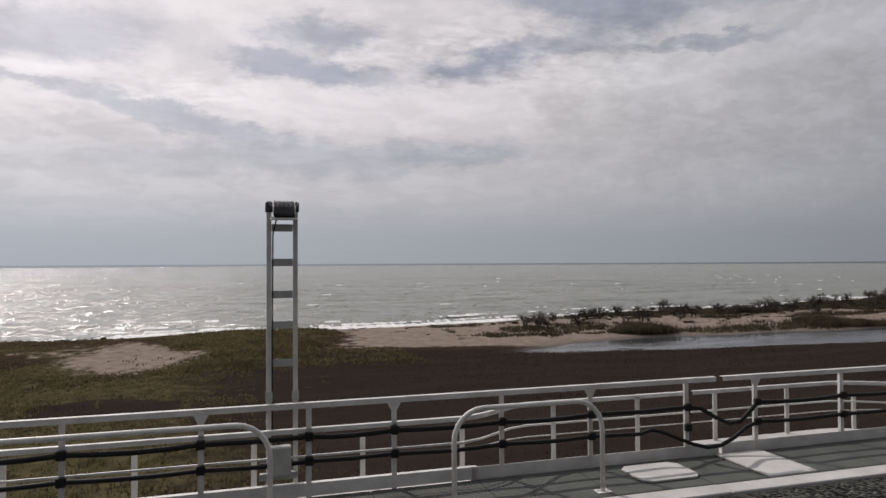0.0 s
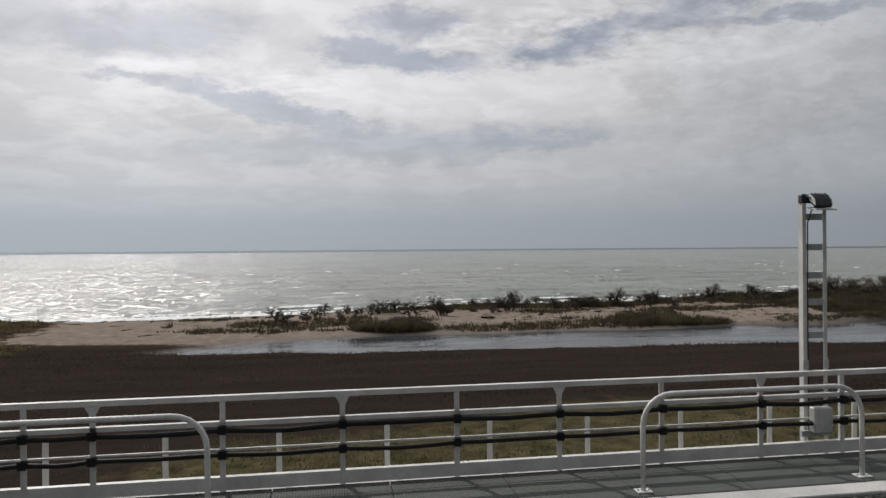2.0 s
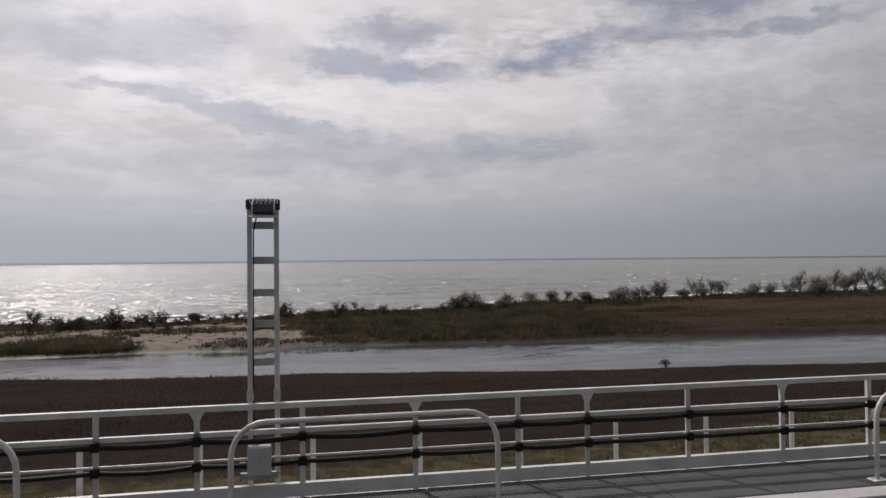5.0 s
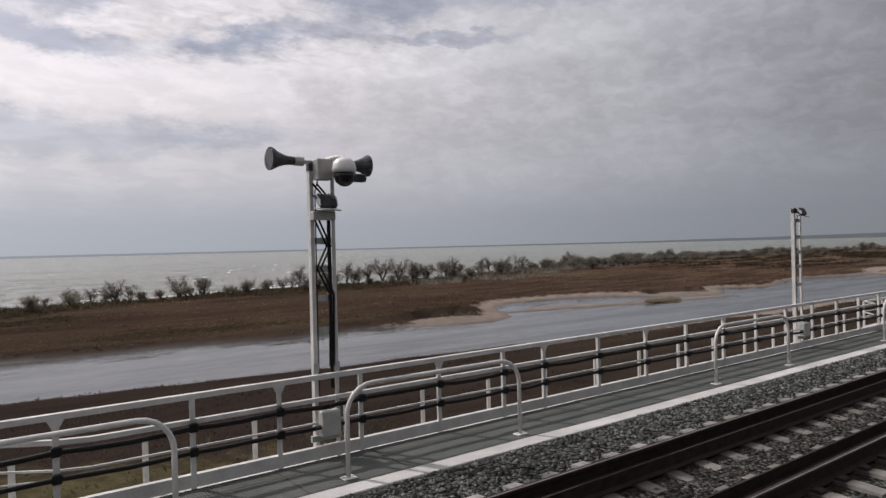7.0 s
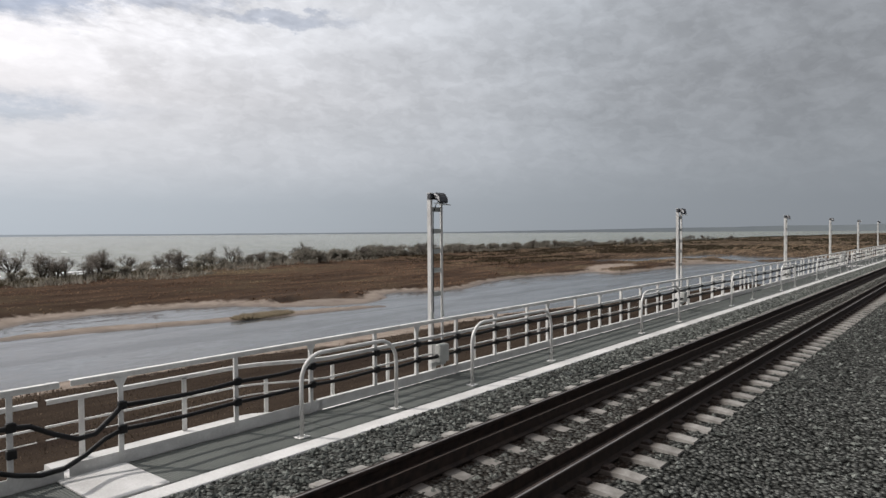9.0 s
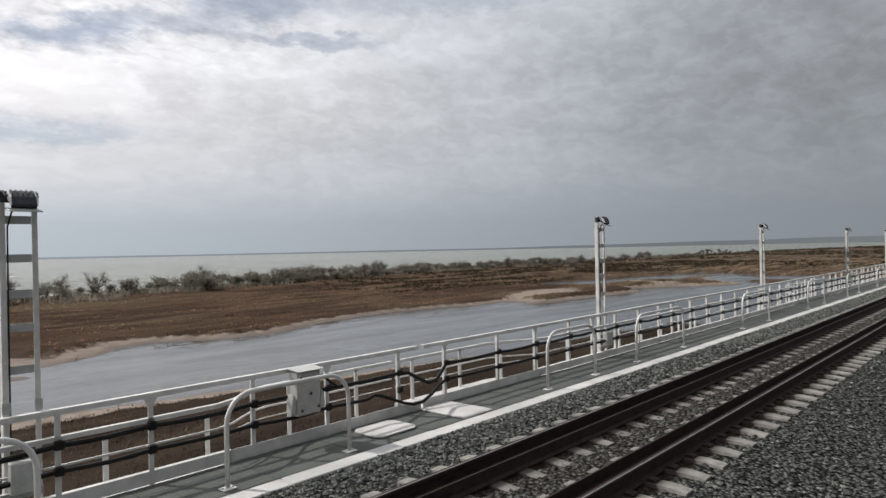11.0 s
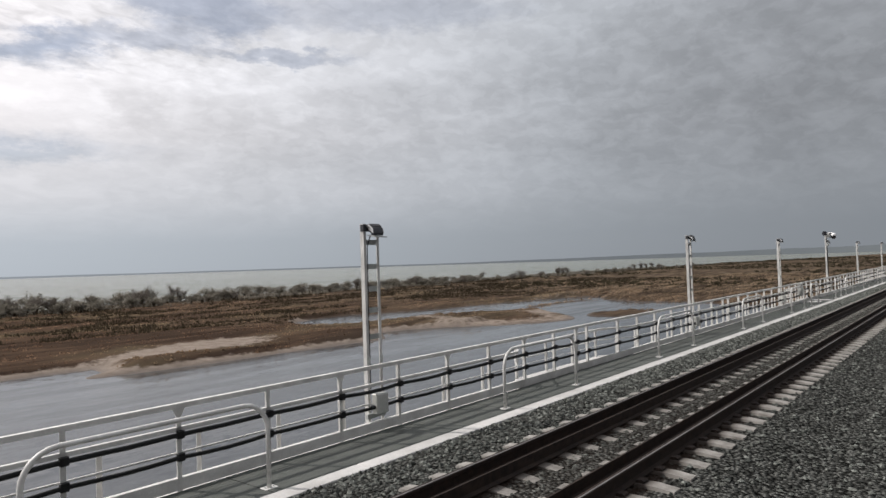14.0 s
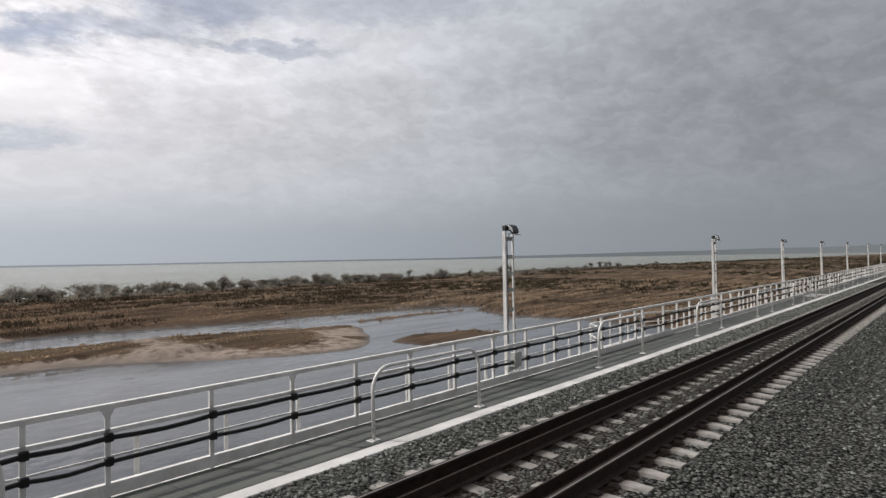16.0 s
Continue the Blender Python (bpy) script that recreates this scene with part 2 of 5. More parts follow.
STONE = surface("ballast_stone", (0.044, 0.048, 0.044), (0.140, 0.147, 0.135), 14.0, 0.9, 0.0, 0.4, 120.0, 0.65, 0.1, island=True, stain=True)
BARK = surface("grey_bark", (0.040, 0.034, 0.028), (0.10, 0.088, 0.076), 3.0, 0.9, 0.0, 0.3, 30.0, 0.25, 0.0)
FOAM = surface("sea_foam", (0.50, 0.51, 0.50), (0.78, 0.79, 0.79), 0.9, 0.8, 0.0, 0.3, 6.0, 0.0)


def haze_material():
    """Land so far off that the bright air before it gives most of its colour, brighter towards the sun."""
    m = bpy.data.materials.new("hazy_far_land")
    m.use_nodes = True
    t = m.node_tree
    b = t.nodes["Principled BSDF"]
    where = node(t, "ShaderNodeNewGeometry").outputs["Position"]
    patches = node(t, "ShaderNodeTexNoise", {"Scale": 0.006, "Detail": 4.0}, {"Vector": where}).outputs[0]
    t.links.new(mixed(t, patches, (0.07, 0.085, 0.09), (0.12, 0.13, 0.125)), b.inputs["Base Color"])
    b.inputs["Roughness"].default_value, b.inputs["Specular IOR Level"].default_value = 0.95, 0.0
    # airlight before the land put in as emission, weaker along the coast
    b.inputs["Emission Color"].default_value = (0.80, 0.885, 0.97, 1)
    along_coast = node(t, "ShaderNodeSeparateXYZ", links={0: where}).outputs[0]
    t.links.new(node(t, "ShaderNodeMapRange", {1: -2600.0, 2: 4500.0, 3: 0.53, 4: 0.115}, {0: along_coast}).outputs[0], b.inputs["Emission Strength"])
    return m


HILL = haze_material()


def marsh_colour(t, where):
    """Salt-marsh colour by place: nearly black-brown near the bridge, red-brown and straw on the far flats, olive far ahead."""
    streak = node(t, "ShaderNodeTexNoise", {"Scale": 0.38, "Detail": 7.0, "Roughness": 0.72}, {"Vector": node(t, "ShaderNodeMapping", {"Scale": (0.12, 1.0, 0.3)}, {"Vector": where}).outputs[0]}).outputs[0]
    patch = node(t, "ShaderNodeTexNoise", {"Scale": 0.045, "Detail": 6.0, "Roughness": 0.65}, {"Vector": node(t, "ShaderNodeMapping", {"Scale": (0.5, 1.0, 0.3)}, {"Vector": where}).outputs[0]}).outputs[0]
    place = node(t, "ShaderNodeSeparateXYZ", links={0: where}).outputs
    col = mixed(t, ramp(t, streak, [(0.40, 0.0), (0.62, 1.0)]), (0.036, 0.023, 0.017), (0.138, 0.090, 0.060))
    col = mixed(t, ramp(t, patch, [(0.52, 0.0), (0.62, 1.0)]), col, (0.118, 0.090, 0.058))
    col = mixed(t, ramp(t, patch, [(0.36, 1.0), (0.46, 0.0)]), col, (0.050, 0.034, 0.025))
    ahead = node(t, "ShaderNodeMapRange", {1: 400.0, 2: 560.0}, {0: place[0]}).outputs[0]
    col = mixed(t, calc(t, "MULTIPLY", ahead, 0.75), col, mixed(t, ramp(t, streak, [(0.42, 0.0), (0.58, 1.0)]), (0.036, 0.030, 0.022), (0.215, 0.165, 0.115)))
    col = mixed(t, calc(t, "MULTIPLY", node(t, "ShaderNodeMapRange", {1: 330.0, 2: 250.0}, {0: place[0]}).outputs[0], 0.55), col, (0.036, 0.024, 0.018))
    near = calc(t, "MULTIPLY", node(t, "ShaderNodeMapRange", {1: 80.0, 2: 75.0}, {0: place[1]}).outputs[0], node(t, "ShaderNodeMapRange", {1: 385.0, 2: 360.0}, {0: place[0]}).outputs[0])
    drier = node(t, "ShaderNodeMapRange", {1: 190.0, 2: 235.0}, {0: place[0]}).outputs[0]
    dark = mixed(t, drier, (0.0155, 0.0122, 0.0110), (0.018, 0.013, 0.011))
    light = mixed(t, drier, (0.033, 0.0250, 0.0212), (0.056, 0.043, 0.031))
    return mixed(t, near, col, mixed(t, ramp(t, streak, [(0.36, 0.0), (0.66, 1.0)]), dark, light))


def grass_material(name, green, low=(0.036, 0.034, 0.017), high=(0.120, 0.100, 0.050), gain=1.0):
    m = bpy.data.materials.new(name)
    m.use_nodes = True
    t = m.node_tree
    t.nodes.remove(t.nodes["Principled BSDF"])
    where = node(t, "ShaderNodeNewGeometry").outputs["Position"]
    col = marsh_colour(t, where)
    tint = node(t, "ShaderNodeTexNoise", {"Scale": 0.25, "Detail": 5.0, "Roughness": 0.7}, {"Vector": where}).outputs[0]
    if green:
        col = mixed(t, green, col, mixed(t, ramp(t, tint, [(0.35, 0.0), (0.65, 1.0)]), low, high))
    own = calc(t, "MULTIPLY_ADD", node(t, "ShaderNodeNewGeometry").outputs["Random Per Island"], 0.4 * gain, 0.8 * gain)
    col = mixed(t, 1.0, col, node(t, "ShaderNodeCombineColor", links={0: own, 1: own, 2: own}).outputs[0], "MULTIPLY")
    lit = node(t, "ShaderNodeBsdfDiffuse", links={"Color": col}).outputs[0]
    thin = node(t, "ShaderNodeBsdfTranslucent", links={"Color": col}).outputs[0]
    both = node(t, "ShaderNodeMixShader", {0: 0.62}, {1: lit, 2: thin}).outputs[0]
    t.links.new(both, t.nodes["Material Output"].inputs["Surface"])
    return m


DRYGRASS, DARKMARSH, GREENGRASS = grass_material("dry_grass", 0.0, gain=1.9), grass_material("dark_marsh_grass", 0.0, gain=2.2), grass_material("green_grass", 0.9, (0.036, 0.036, 0.018), (0.142, 0.124, 0.068))
SCRUBLEAF = grass_material("scrub_leaves", 1.0, (0.034, 0.029, 0.019), (0.086, 0.073, 0.048))
OLIVE = grass_material("olive_dune_grass", 1.0, (0.055, 0.047, 0.025), (0.125, 0.105, 0.055))
TWIG = grass_material("twigs", 1.0, (0.076, 0.066, 0.057), (0.175, 0.157, 0.139))
SHRUB = grass_material("grey_brown_shrub", 1.0, (0.098, 0.090, 0.074), (0.245, 0.226, 0.190))
DARKSCRUB = grass_material("dark_scrub", 1.0, (0.026, 0.021, 0.015), (0.058, 0.046, 0.030))
REED = grass_material("pale_reeds", 1.0, (0.19, 0.155, 0.105), (0.30, 0.255, 0.185))


def grating_material():
    m = bpy.data.materials.new("ribbed_walkway_grating")
    m.use_nodes = True
    t = m.node_tree
    b = t.nodes["Principled BSDF"]
    where = node(t, "ShaderNodeNewGeometry").outputs["Position"]
    ribs = node(t, "ShaderNodeTexWave", {"Scale": 9.5, "Distortion": 0.0}, {"Vector": where}, wave_type="BANDS", bands_direction="X").outputs[1]
    dirt = node(t, "ShaderNodeTexNoise", {"Scale": 1.1, "Detail": 6.0, "Roughness": 0.65}, {"Vector": where}).outputs[0]
    fleck = node(t, "ShaderNodeTexNoise", {"Scale": 40.0, "Detail": 3.0}, {"Vector": where}).outputs[0]
    col = mixed(t, ramp(t, dirt, [(0.35, 0.0), (0.7, 1.0)]), (0.050, 0.057, 0.052), (0.092, 0.100, 0.091))
    col = mixed(t, calc(t, "MULTIPLY", ramp(t, ribs, [(0.2, 0.0), (0.6, 1.0)]), 0.45), col, (0.05, 0.055, 0.052))
    col = mixed(t, calc(t, "MULTIPLY", fleck, 0.25), col, (0.22, 0.22, 0.21))
    t.links.new(col, b.inputs["Base Color"])
    b.inputs["Roughness"].default_value = 0.7
    b.inputs["Specular IOR Level"].default_value = 0.1
    t.links.new(node(t, "ShaderNodeBump", {"Strength": 0.5, "Distance": 0.01}, {"Height": ribs}).outputs[0], b.inputs["Normal"])
    return m


def ballast_material():
    m = bpy.data.materials.new("crushed_stone_ballast")
    m.use_nodes = True
    t = m.node_tree
    b = t.nodes["Principled BSDF"]
    where = node(t, "ShaderNodeNewGeometry").outputs["Position"]
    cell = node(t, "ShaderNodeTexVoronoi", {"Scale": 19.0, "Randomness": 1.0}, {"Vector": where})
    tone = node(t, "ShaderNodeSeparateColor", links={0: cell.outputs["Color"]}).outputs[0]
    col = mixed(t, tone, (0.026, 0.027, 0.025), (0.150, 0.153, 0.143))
    # shade between the stones painted in: colour falls off towards each stone's edge
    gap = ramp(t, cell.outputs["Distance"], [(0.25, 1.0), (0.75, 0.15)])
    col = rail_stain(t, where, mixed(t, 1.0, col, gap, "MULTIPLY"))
    t.links.new(col, b.inputs["Base Color"])
    b.inputs["Roughness"].default_value = 0.95
    b.inputs["Specular IOR Level"].default_value = 0.0
    t.links.new(node(t, "ShaderNodeBump", {"Strength": 1.0, "Distance": 0.05}, {"Height": calc(t, "SUBTRACT", 1.0, cell.outputs["Distance"])}).outputs[0], b.inputs["Normal"])
    return m


def water_material(name, deep, pale, waves, rough, gloss=0.5, ruffled=0.0, spread=0.6):
    """Water whose normal is tipped by wave facets; waves: (scale, steepness) pairs."""
    m = bpy.data.materials.new(name)
    m.use_nodes = True
    t = m.node_tree
    b = t.nodes["Principled BSDF"]
    geo = node(t, "ShaderNodeNewGeometry").outputs
    where = geo["Position"]
    stretched = node(t, "ShaderNodeMapping", {"Scale": (0.42 if ruffled else 0.80, 1.0, 1.0), "Rotation": (0, 0, radians(-10))}, {"Vector": where}).outputs[0]
    normal = geo["Normal"]
    gust = node(t, "ShaderNodeTexNoise", {"Scale": 0.03, "Detail": 4.0, "Roughness": 0.6}, {"Vector": stretched}).outputs[0]
    gain = calc(t, "MULTIPLY_ADD", gust, 1.2, 0.4)
    for scale, steep in waves:
        n = node(t, "ShaderNodeTexNoise", {"Scale": scale, "Detail": 2.0, "Roughness": 0.55, "Distortion": 0.3}, {"Vector": stretched}).outputs["Color"]
        centred = node(t, "ShaderNodeVectorMath", {1: (0.5, 0.5, 0.5)}, {0: n}, operation="SUBTRACT").outputs[0]
        tipped = node(t, "ShaderNodeVectorMath", {1: (steep * spread, steep, 0.0)}, {0: centred}, operation="MULTIPLY").outputs[0]
        tipped = node(t, "ShaderNodeVectorMath", links={0: tipped, "Scale": gain}, operation="SCALE").outputs[0]
        normal = node(t, "ShaderNodeVectorMath", links={0: normal, 1: tipped}, operation="ADD").outputs[0]
    t.links.new(node(t, "ShaderNodeVectorMath", links={0: normal}, operation="NORMALIZE").outputs[0], b.inputs["Normal"])
    silt = node(t, "ShaderNodeTexNoise", {"Scale": 0.012, "Detail": 5.0, "Roughness": 0.6}, {"Vector": stretched}).outputs[0]
    t.links.new(mixed(t, ramp(t, silt, [(0.35, 0.0), (0.65, 1.0)]), deep, pale), b.inputs["Base Color"])
    b.inputs["Roughness"].default_value = rough
    b.inputs["Specular IOR Level"].default_value = gloss
    if ruffled:                                # streaks where the wind roughens the surface
        wind = node(t, "ShaderNodeTexNoise", {"Scale": 0.09, "Detail": 6.0, "Roughness": 0.65, "Distortion": 0.4}, {"Vector": node(t, "ShaderNodeMapping", {"Scale": (0.35, 2.2, 1.0)}, {"Vector": where}).outputs[0]}).outputs[0]
        t.links.new(ramp(t, wind, [(0.40, rough), (0.60, rough + ruffled)]), b.inputs["Roughness"])
    b.inputs["IOR"].default_value = 1.33
    return m


def ground_material():
    m = bpy.data.materials.new("marsh_and_sand_ground")
    m.use_nodes = True
    t = m.node_tree
    b = t.nodes["Principled BSDF"]
    where = node(t, "ShaderNodeNewGeometry").outputs["Position"]
    sand_at = node(t, "ShaderNodeAttribute", attribute_name="sand").outputs["Fac"]
    green_at = node(t, "ShaderNodeAttribute", attribute_name="green").outputs["Fac"]
    wet_at = node(t, "ShaderNodeAttribute", attribute_name="wet").outputs["Fac"]
    mid_n = node(t, "ShaderNodeTexNoise", {"Scale": 0.7, "Detail": 7.0, "Roughness": 0.7}, {"Vector": where}).outputs[0]
    fine_n = node(t, "ShaderNodeTexNoise", {"Scale": 7.0, "Detail": 5.0, "Roughness": 0.7}, {"Vector": where}).outputs[0]
    marsh = mixed(t, 0.5, marsh_colour(t, where), (0.03, 0.023, 0.019))
    grass = mixed(t, ramp(t, mid_n, [(0.35, 0.0), (0.65, 1.0)]), (0.034, 0.030, 0.017), (0.085, 0.073, 0.040))
    sand = mixed(t, ramp(t, mid_n, [(0.3, 0.0), (0.7, 1.0)]), (0.138, 0.113, 0.094), (0.260, 0.219, 0.186))
    ragged = ramp(t, calc(t, "ADD", sand_at, calc(t, "MULTIPLY", calc(t, "SUBTRACT", mid_n, 0.5), 0.8)), [(0.42, 0.0), (0.58, 1.0)])
    col = mixed(t, ramp(t, calc(t, "ADD", green_at, calc(t, "MULTIPLY", calc(t, "SUBTRACT", mid_n, 0.5), 0.8)), [(0.35, 0.0), (0.65, 1.0)]), marsh, grass)
    col = mixed(t, ragged, col, sand)
    col = mixed(t, calc(t, "MULTIPLY", wet_at, 0.7), col, (0.045, 0.035, 0.028))
    speck = calc(t, "MULTIPLY_ADD", fine_n, 0.8, 0.6)
    col = mixed(t, 1.0, col, node(t, "ShaderNodeCombineColor", links={0: speck, 1: speck, 2: speck}).outputs[0], "MULTIPLY")
    t.links.new(col, b.inputs["Base Color"])
    t.links.new(calc(t, "MULTIPLY_ADD", wet_at, -0.45, 0.95), b.inputs["Roughness"])
    t.links.new(calc(t, "MULTIPLY", wet_at, 0.12), b.inputs["Specular IOR Level"])
    t.links.new(node(t, "ShaderNodeBump", {"Strength": 0.6, "Distance": 0.25}, {"Height": mid_n}).outputs[0], b.inputs["Normal"])
    return m


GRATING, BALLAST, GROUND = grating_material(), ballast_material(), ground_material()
SEA = water_material("grey_green_sea", (0.106, 0.117, 0.090), (0.160, 0.168, 0.136), ((0.15, 0.6), (0.62, 1.8), (2.0, 1.8), (5.0, 1.4)), 0.20, 1.0, 0.0, 1.0)
LAGOON = water_material("still_lagoon", (0.026, 0.031, 0.037), (0.052, 0.056, 0.058), ((0.08, 0.06), (0.4, 0.09), (1.5, 0.13), (6.0, 0.10)), 0.07, 0.5, 0.16)


# ---- builders ----
class Shape:
    """Collects boxes, tubes and sheets into one mesh."""

    def __init__(self):
        self.v, self.f = [], []

    def box(self, lo, hi):
        n = len(self.v)
        self.v += [(x, y, z) for x in (lo[0], hi[0]) for y in (lo[1], hi[1]) for z in (lo[2], hi[2])]
        self.f += [tuple(n + i for i in q) for q in ((0, 1, 3, 2), (4, 6, 7, 5), (0, 4, 5, 1), (2, 3, 7, 6), (0, 2, 6, 4), (1, 5, 7, 3))]
        return self

    def prism(self, loop, a, b, axis=0):
        """A loop of (u, v) drawn out along an axis from a to b."""
        n, k = len(self.v), len(loop)
        put = {0: lambda w, u, v: (w, u, v), 1: lambda w, u, v: (u, w, v), 2: lambda w, u, v: (u, v, w)}[axis]
        self.v += [put(a, u, v) for u, v in loop] + [put(b, u, v) for u, v in loop]
        self.f += [tuple(range(n + k - 1, n - 1, -1)), tuple(range(n + k, n + 2 * k))]
        self.f += [(n + i, n + (i + 1) % k, n + k + (i + 1) % k, n + k + i) for i in range(k)]
        return self

    def tube(self, points, radius, sides=8, ends=True):
        pts = [Vector(p) for p in points]
        radii = radius if isinstance(radius, (list, tuple)) else [radius] * len(pts)
        n, a = len(self.v), None
        for i, p in enumerate(pts):
            d = (pts[min(i + 1, len(pts) - 1)] - pts[max(i - 1, 0)]).normalized()
            if a is None:
                a = d.cross(Vector((0, 0, 1)) if abs(d.z) < 0.9 else Vector((1, 0, 0))).normalized()
            a = (a - d * a.dot(d)).normalized()
            b = d.cross(a)
            for s in range(sides):
                w = 2 * math.pi * s / sides
                self.v.append(tuple(p + (a * math.cos(w) + b * math.sin(w)) * radii[i]))
        for i in range(len(pts) - 1):
            for s in range(sides):
                q, r = n + i * sides, n + (i + 1) * sides
                self.f.append((q + s, q + (s + 1) % sides, r + (s + 1) % sides, r + s))
        if ends:
            self.f.append(tuple(n + s for s in range(sides - 1, -1, -1)))
            self.f.append(tuple(n + (len(pts) - 1) * sides + s for s in range(sides)))
        return self

    def mesh(self, name, material, bevel=0.0, smooth=False, weld=False):
        me = bpy.data.meshes.new(name)
        me.from_pydata(self.v, [], self.f)
        bm = bmesh.new()
        bm.from_mesh(me)
        if weld:
            bmesh.ops.remove_doubles(bm, verts=bm.verts, dist=0.0005)
        bmesh.ops.recalc_face_normals(bm, faces=bm.faces)
        if bevel:
            bmesh.ops.bevel(bm, geom=[e for e in bm.edges if len(e.link_faces) == 2 and e.calc_face_angle() > 0.6], offset=bevel, segments=1, affect="EDGES", clamp_overlap=True)
        bm.to_mesh(me)
        bm.free()
        me.materials.append(material)
        if smooth:
            me.polygons.foreach_set("use_smooth", [True] * len(me.polygons))
        return me


def part(name, shape, material, parent, label="", at=(0, 0, 0), bevel=0.0, smooth=False):
    """One mesh object under a thing; shape may be a Shape or a ready mesh."""
    me = shape.mesh(name, material, bevel, smooth) if isinstance(shape, Shape) else shape
    ob = new(name, me)
    ob.parent, ob.location = parent, at
    return tagged(ob, label)


def thing(name, label, category, group="", at=(0, 0, 0), kind=""):
    ob = new(name)
    ob.empty_display_size = 0.2
    ob.location = at
    return tagged(ob, label, category, group, kind)


# ---- plan of the line ----
X0, SPAN = -2.03, 55.806                   # first lamp mast; one bridge span
SPANS = range(-1, 12)
WATER = -8.0
FENCE_Y, OUTER_Y = 8.25, 8.92
JOINT, BAY = 6.55, 34.3                    # middles of the two refuges in each span, from its first mast
MASTS = (0.0, 13.06, 26.44, 42.50)
POSTS = (0.65, 1.70, 3.14, 4.44, 5.98, 7.18, 8.80, 10.15, 11.57, 12.66, 13.86, 15.22, 16.53, 17.46, 18.88, 20.29, 21.66, 23.07, 24.46, 25.87,
         27.26, 28.66, 30.05, 31.43, 32.77, 33.90, 34.50, 36.38, 37.75, 39.12, 40.55, 41.93, 43.30, 44.70, 46.10, 46.83, 48.26, 49.66, 51.07, 52.40, 53.80, 55.23)
HOOPS = ((53.1, 55.97), (2.2, 4.1), (9.22, 11.12), (13.15, 16.02), (20.92, 23.79), (29.25, 32.12), (37.02, 39.89), (45.38, 48.25))


def outward(r):
    """How far the lower rails stand outside the walkway at r metres into a span."""
    o = 0.0
    for mid, half in ((JOINT, 2.9), (BAY, 2.2)):
        o = max(o, min(1.0, max(0.0, (half + 0.9 - abs(r - mid)) / 0.9)))
    return o


# ---- the sea, the lagoon and the land ----
def along(table):
    xs, ys = np.array(table, float).T
    return lambda x: np.interp(x, xs, ys)


surf_y = along([(-400, 86), (-30, 104), (0, 108), (40, 114), (76, 127), (100, 125), (140, 135), (165, 147), (190, 155), (220, 162), (260, 167), (300, 172), (350, 194), (500, 222), (600, 228), (800, 240), (1200, 236), (2000, 190), (3200, 90)])
part_y = along([(-3000, 95), (150, 100), (260, 130), (500, 150), (3500, 150)])

FAR_SHORE = [(28, 74), (33, 78), (42, 82), (55, 85), (80, 83.5), (106, 84.5), (116, 83.3), (121, 86.5), (126, 86.5), (132, 84.5), (150, 84.5), (165, 83.8), (180, 80.5), (195, 80), (207, 78), (220, 78), (225, 75), (229, 71.5), (236, 71), (242, 74), (246, 80), (249, 86), (256, 91), (266, 92), (276, 89.5), (282, 86), (286, 80), (291, 75), (297, 73.5), (303, 76), (307, 81), (313, 82), (319, 78), (326, 76.5), (333, 79), (340, 82), (350, 84), (358, 84), (367, 82), (374, 79.5), (381, 80.5), (386, 80), (385, 76), (382, 73), (390, 71.5), (404, 71)]
SPIT_SHORE = [(421, 69.5), (429, 76.5), (436, 74), (442, 69), (447, 64.5), (453, 60.5), (460, 59), (465, 61), (477, 75), (476, 77.5), (467, 79), (463, 82), (459, 85), (450, 86), (440, 89), (434, 92), (432, 98), (435, 106), (442, 109), (450, 109), (461, 104.5), (474, 100), (484, 99), (500, 96.5), (512, 95), (522, 91)]
EAST_SHORE = [(524, 84), (514, 79), (506, 67), (507, 55), (500, 36), (494, 20), (486, 0), (478, -60), (462, -130), (430, -190), (404, -200), (378, -150), (366, -60)]
NEAR_SHORE = [(371, -10), (372, 12), (369, 28), (363, 36.5), (355, 38.5), (347, 40), (332, 42), (317, 45), (304, 48), (290, 50), (265, 51), (235, 52.5), (205, 55), (180, 58.5), (150, 61), (110, 66), (80, 69.5), (50, 71)]
LAGOON_EDGE = FAR_SHORE + SPIT_SHORE + EAST_SHORE + NEAR_SHORE
BARS = [[(245, 79), (254, 81), (262, 79.5), (270, 76), (280, 74), (288, 73), (294, 70.5), (295, 67.8), (286, 69.5), (277, 70.5), (268, 72.5), (258, 76), (249, 77.5)],
        [(467, 59.5), (466, 53), (474, 51), (482, 52), (484, 58), (474, 62)], [(468, 88.5), (471, 88), (473, 85), (470, 85)], [(484, 84), (500, 84.5), (514, 82.5), (514, 81.5), (499, 82.5), (485, 82.5)]]


def inside(edge, x, y):
    """Signed distance: positive within the outline."""
    best = np.full(x.shape, 1e9)
    odd = np.zeros(x.shape, bool)
    for (ax, ay), (bx, by) in zip(edge, edge[1:] + edge[:1]):
        dx, dy = bx - ax, by - ay
        t = np.clip(((x - ax) * dx + (y - ay) * dy) / (dx * dx + dy * dy), 0, 1)
        best = np.minimum(best, (x - ax - t * dx) ** 2 + (y - ay - t * dy) ** 2)
        cross = ((ay > y) != (by > y)) & (x < dx * (y - ay) / (dy if dy else 1e-9) + ax)
        odd ^= cross
    return np.where(odd, 1, -1) * np.sqrt(best)


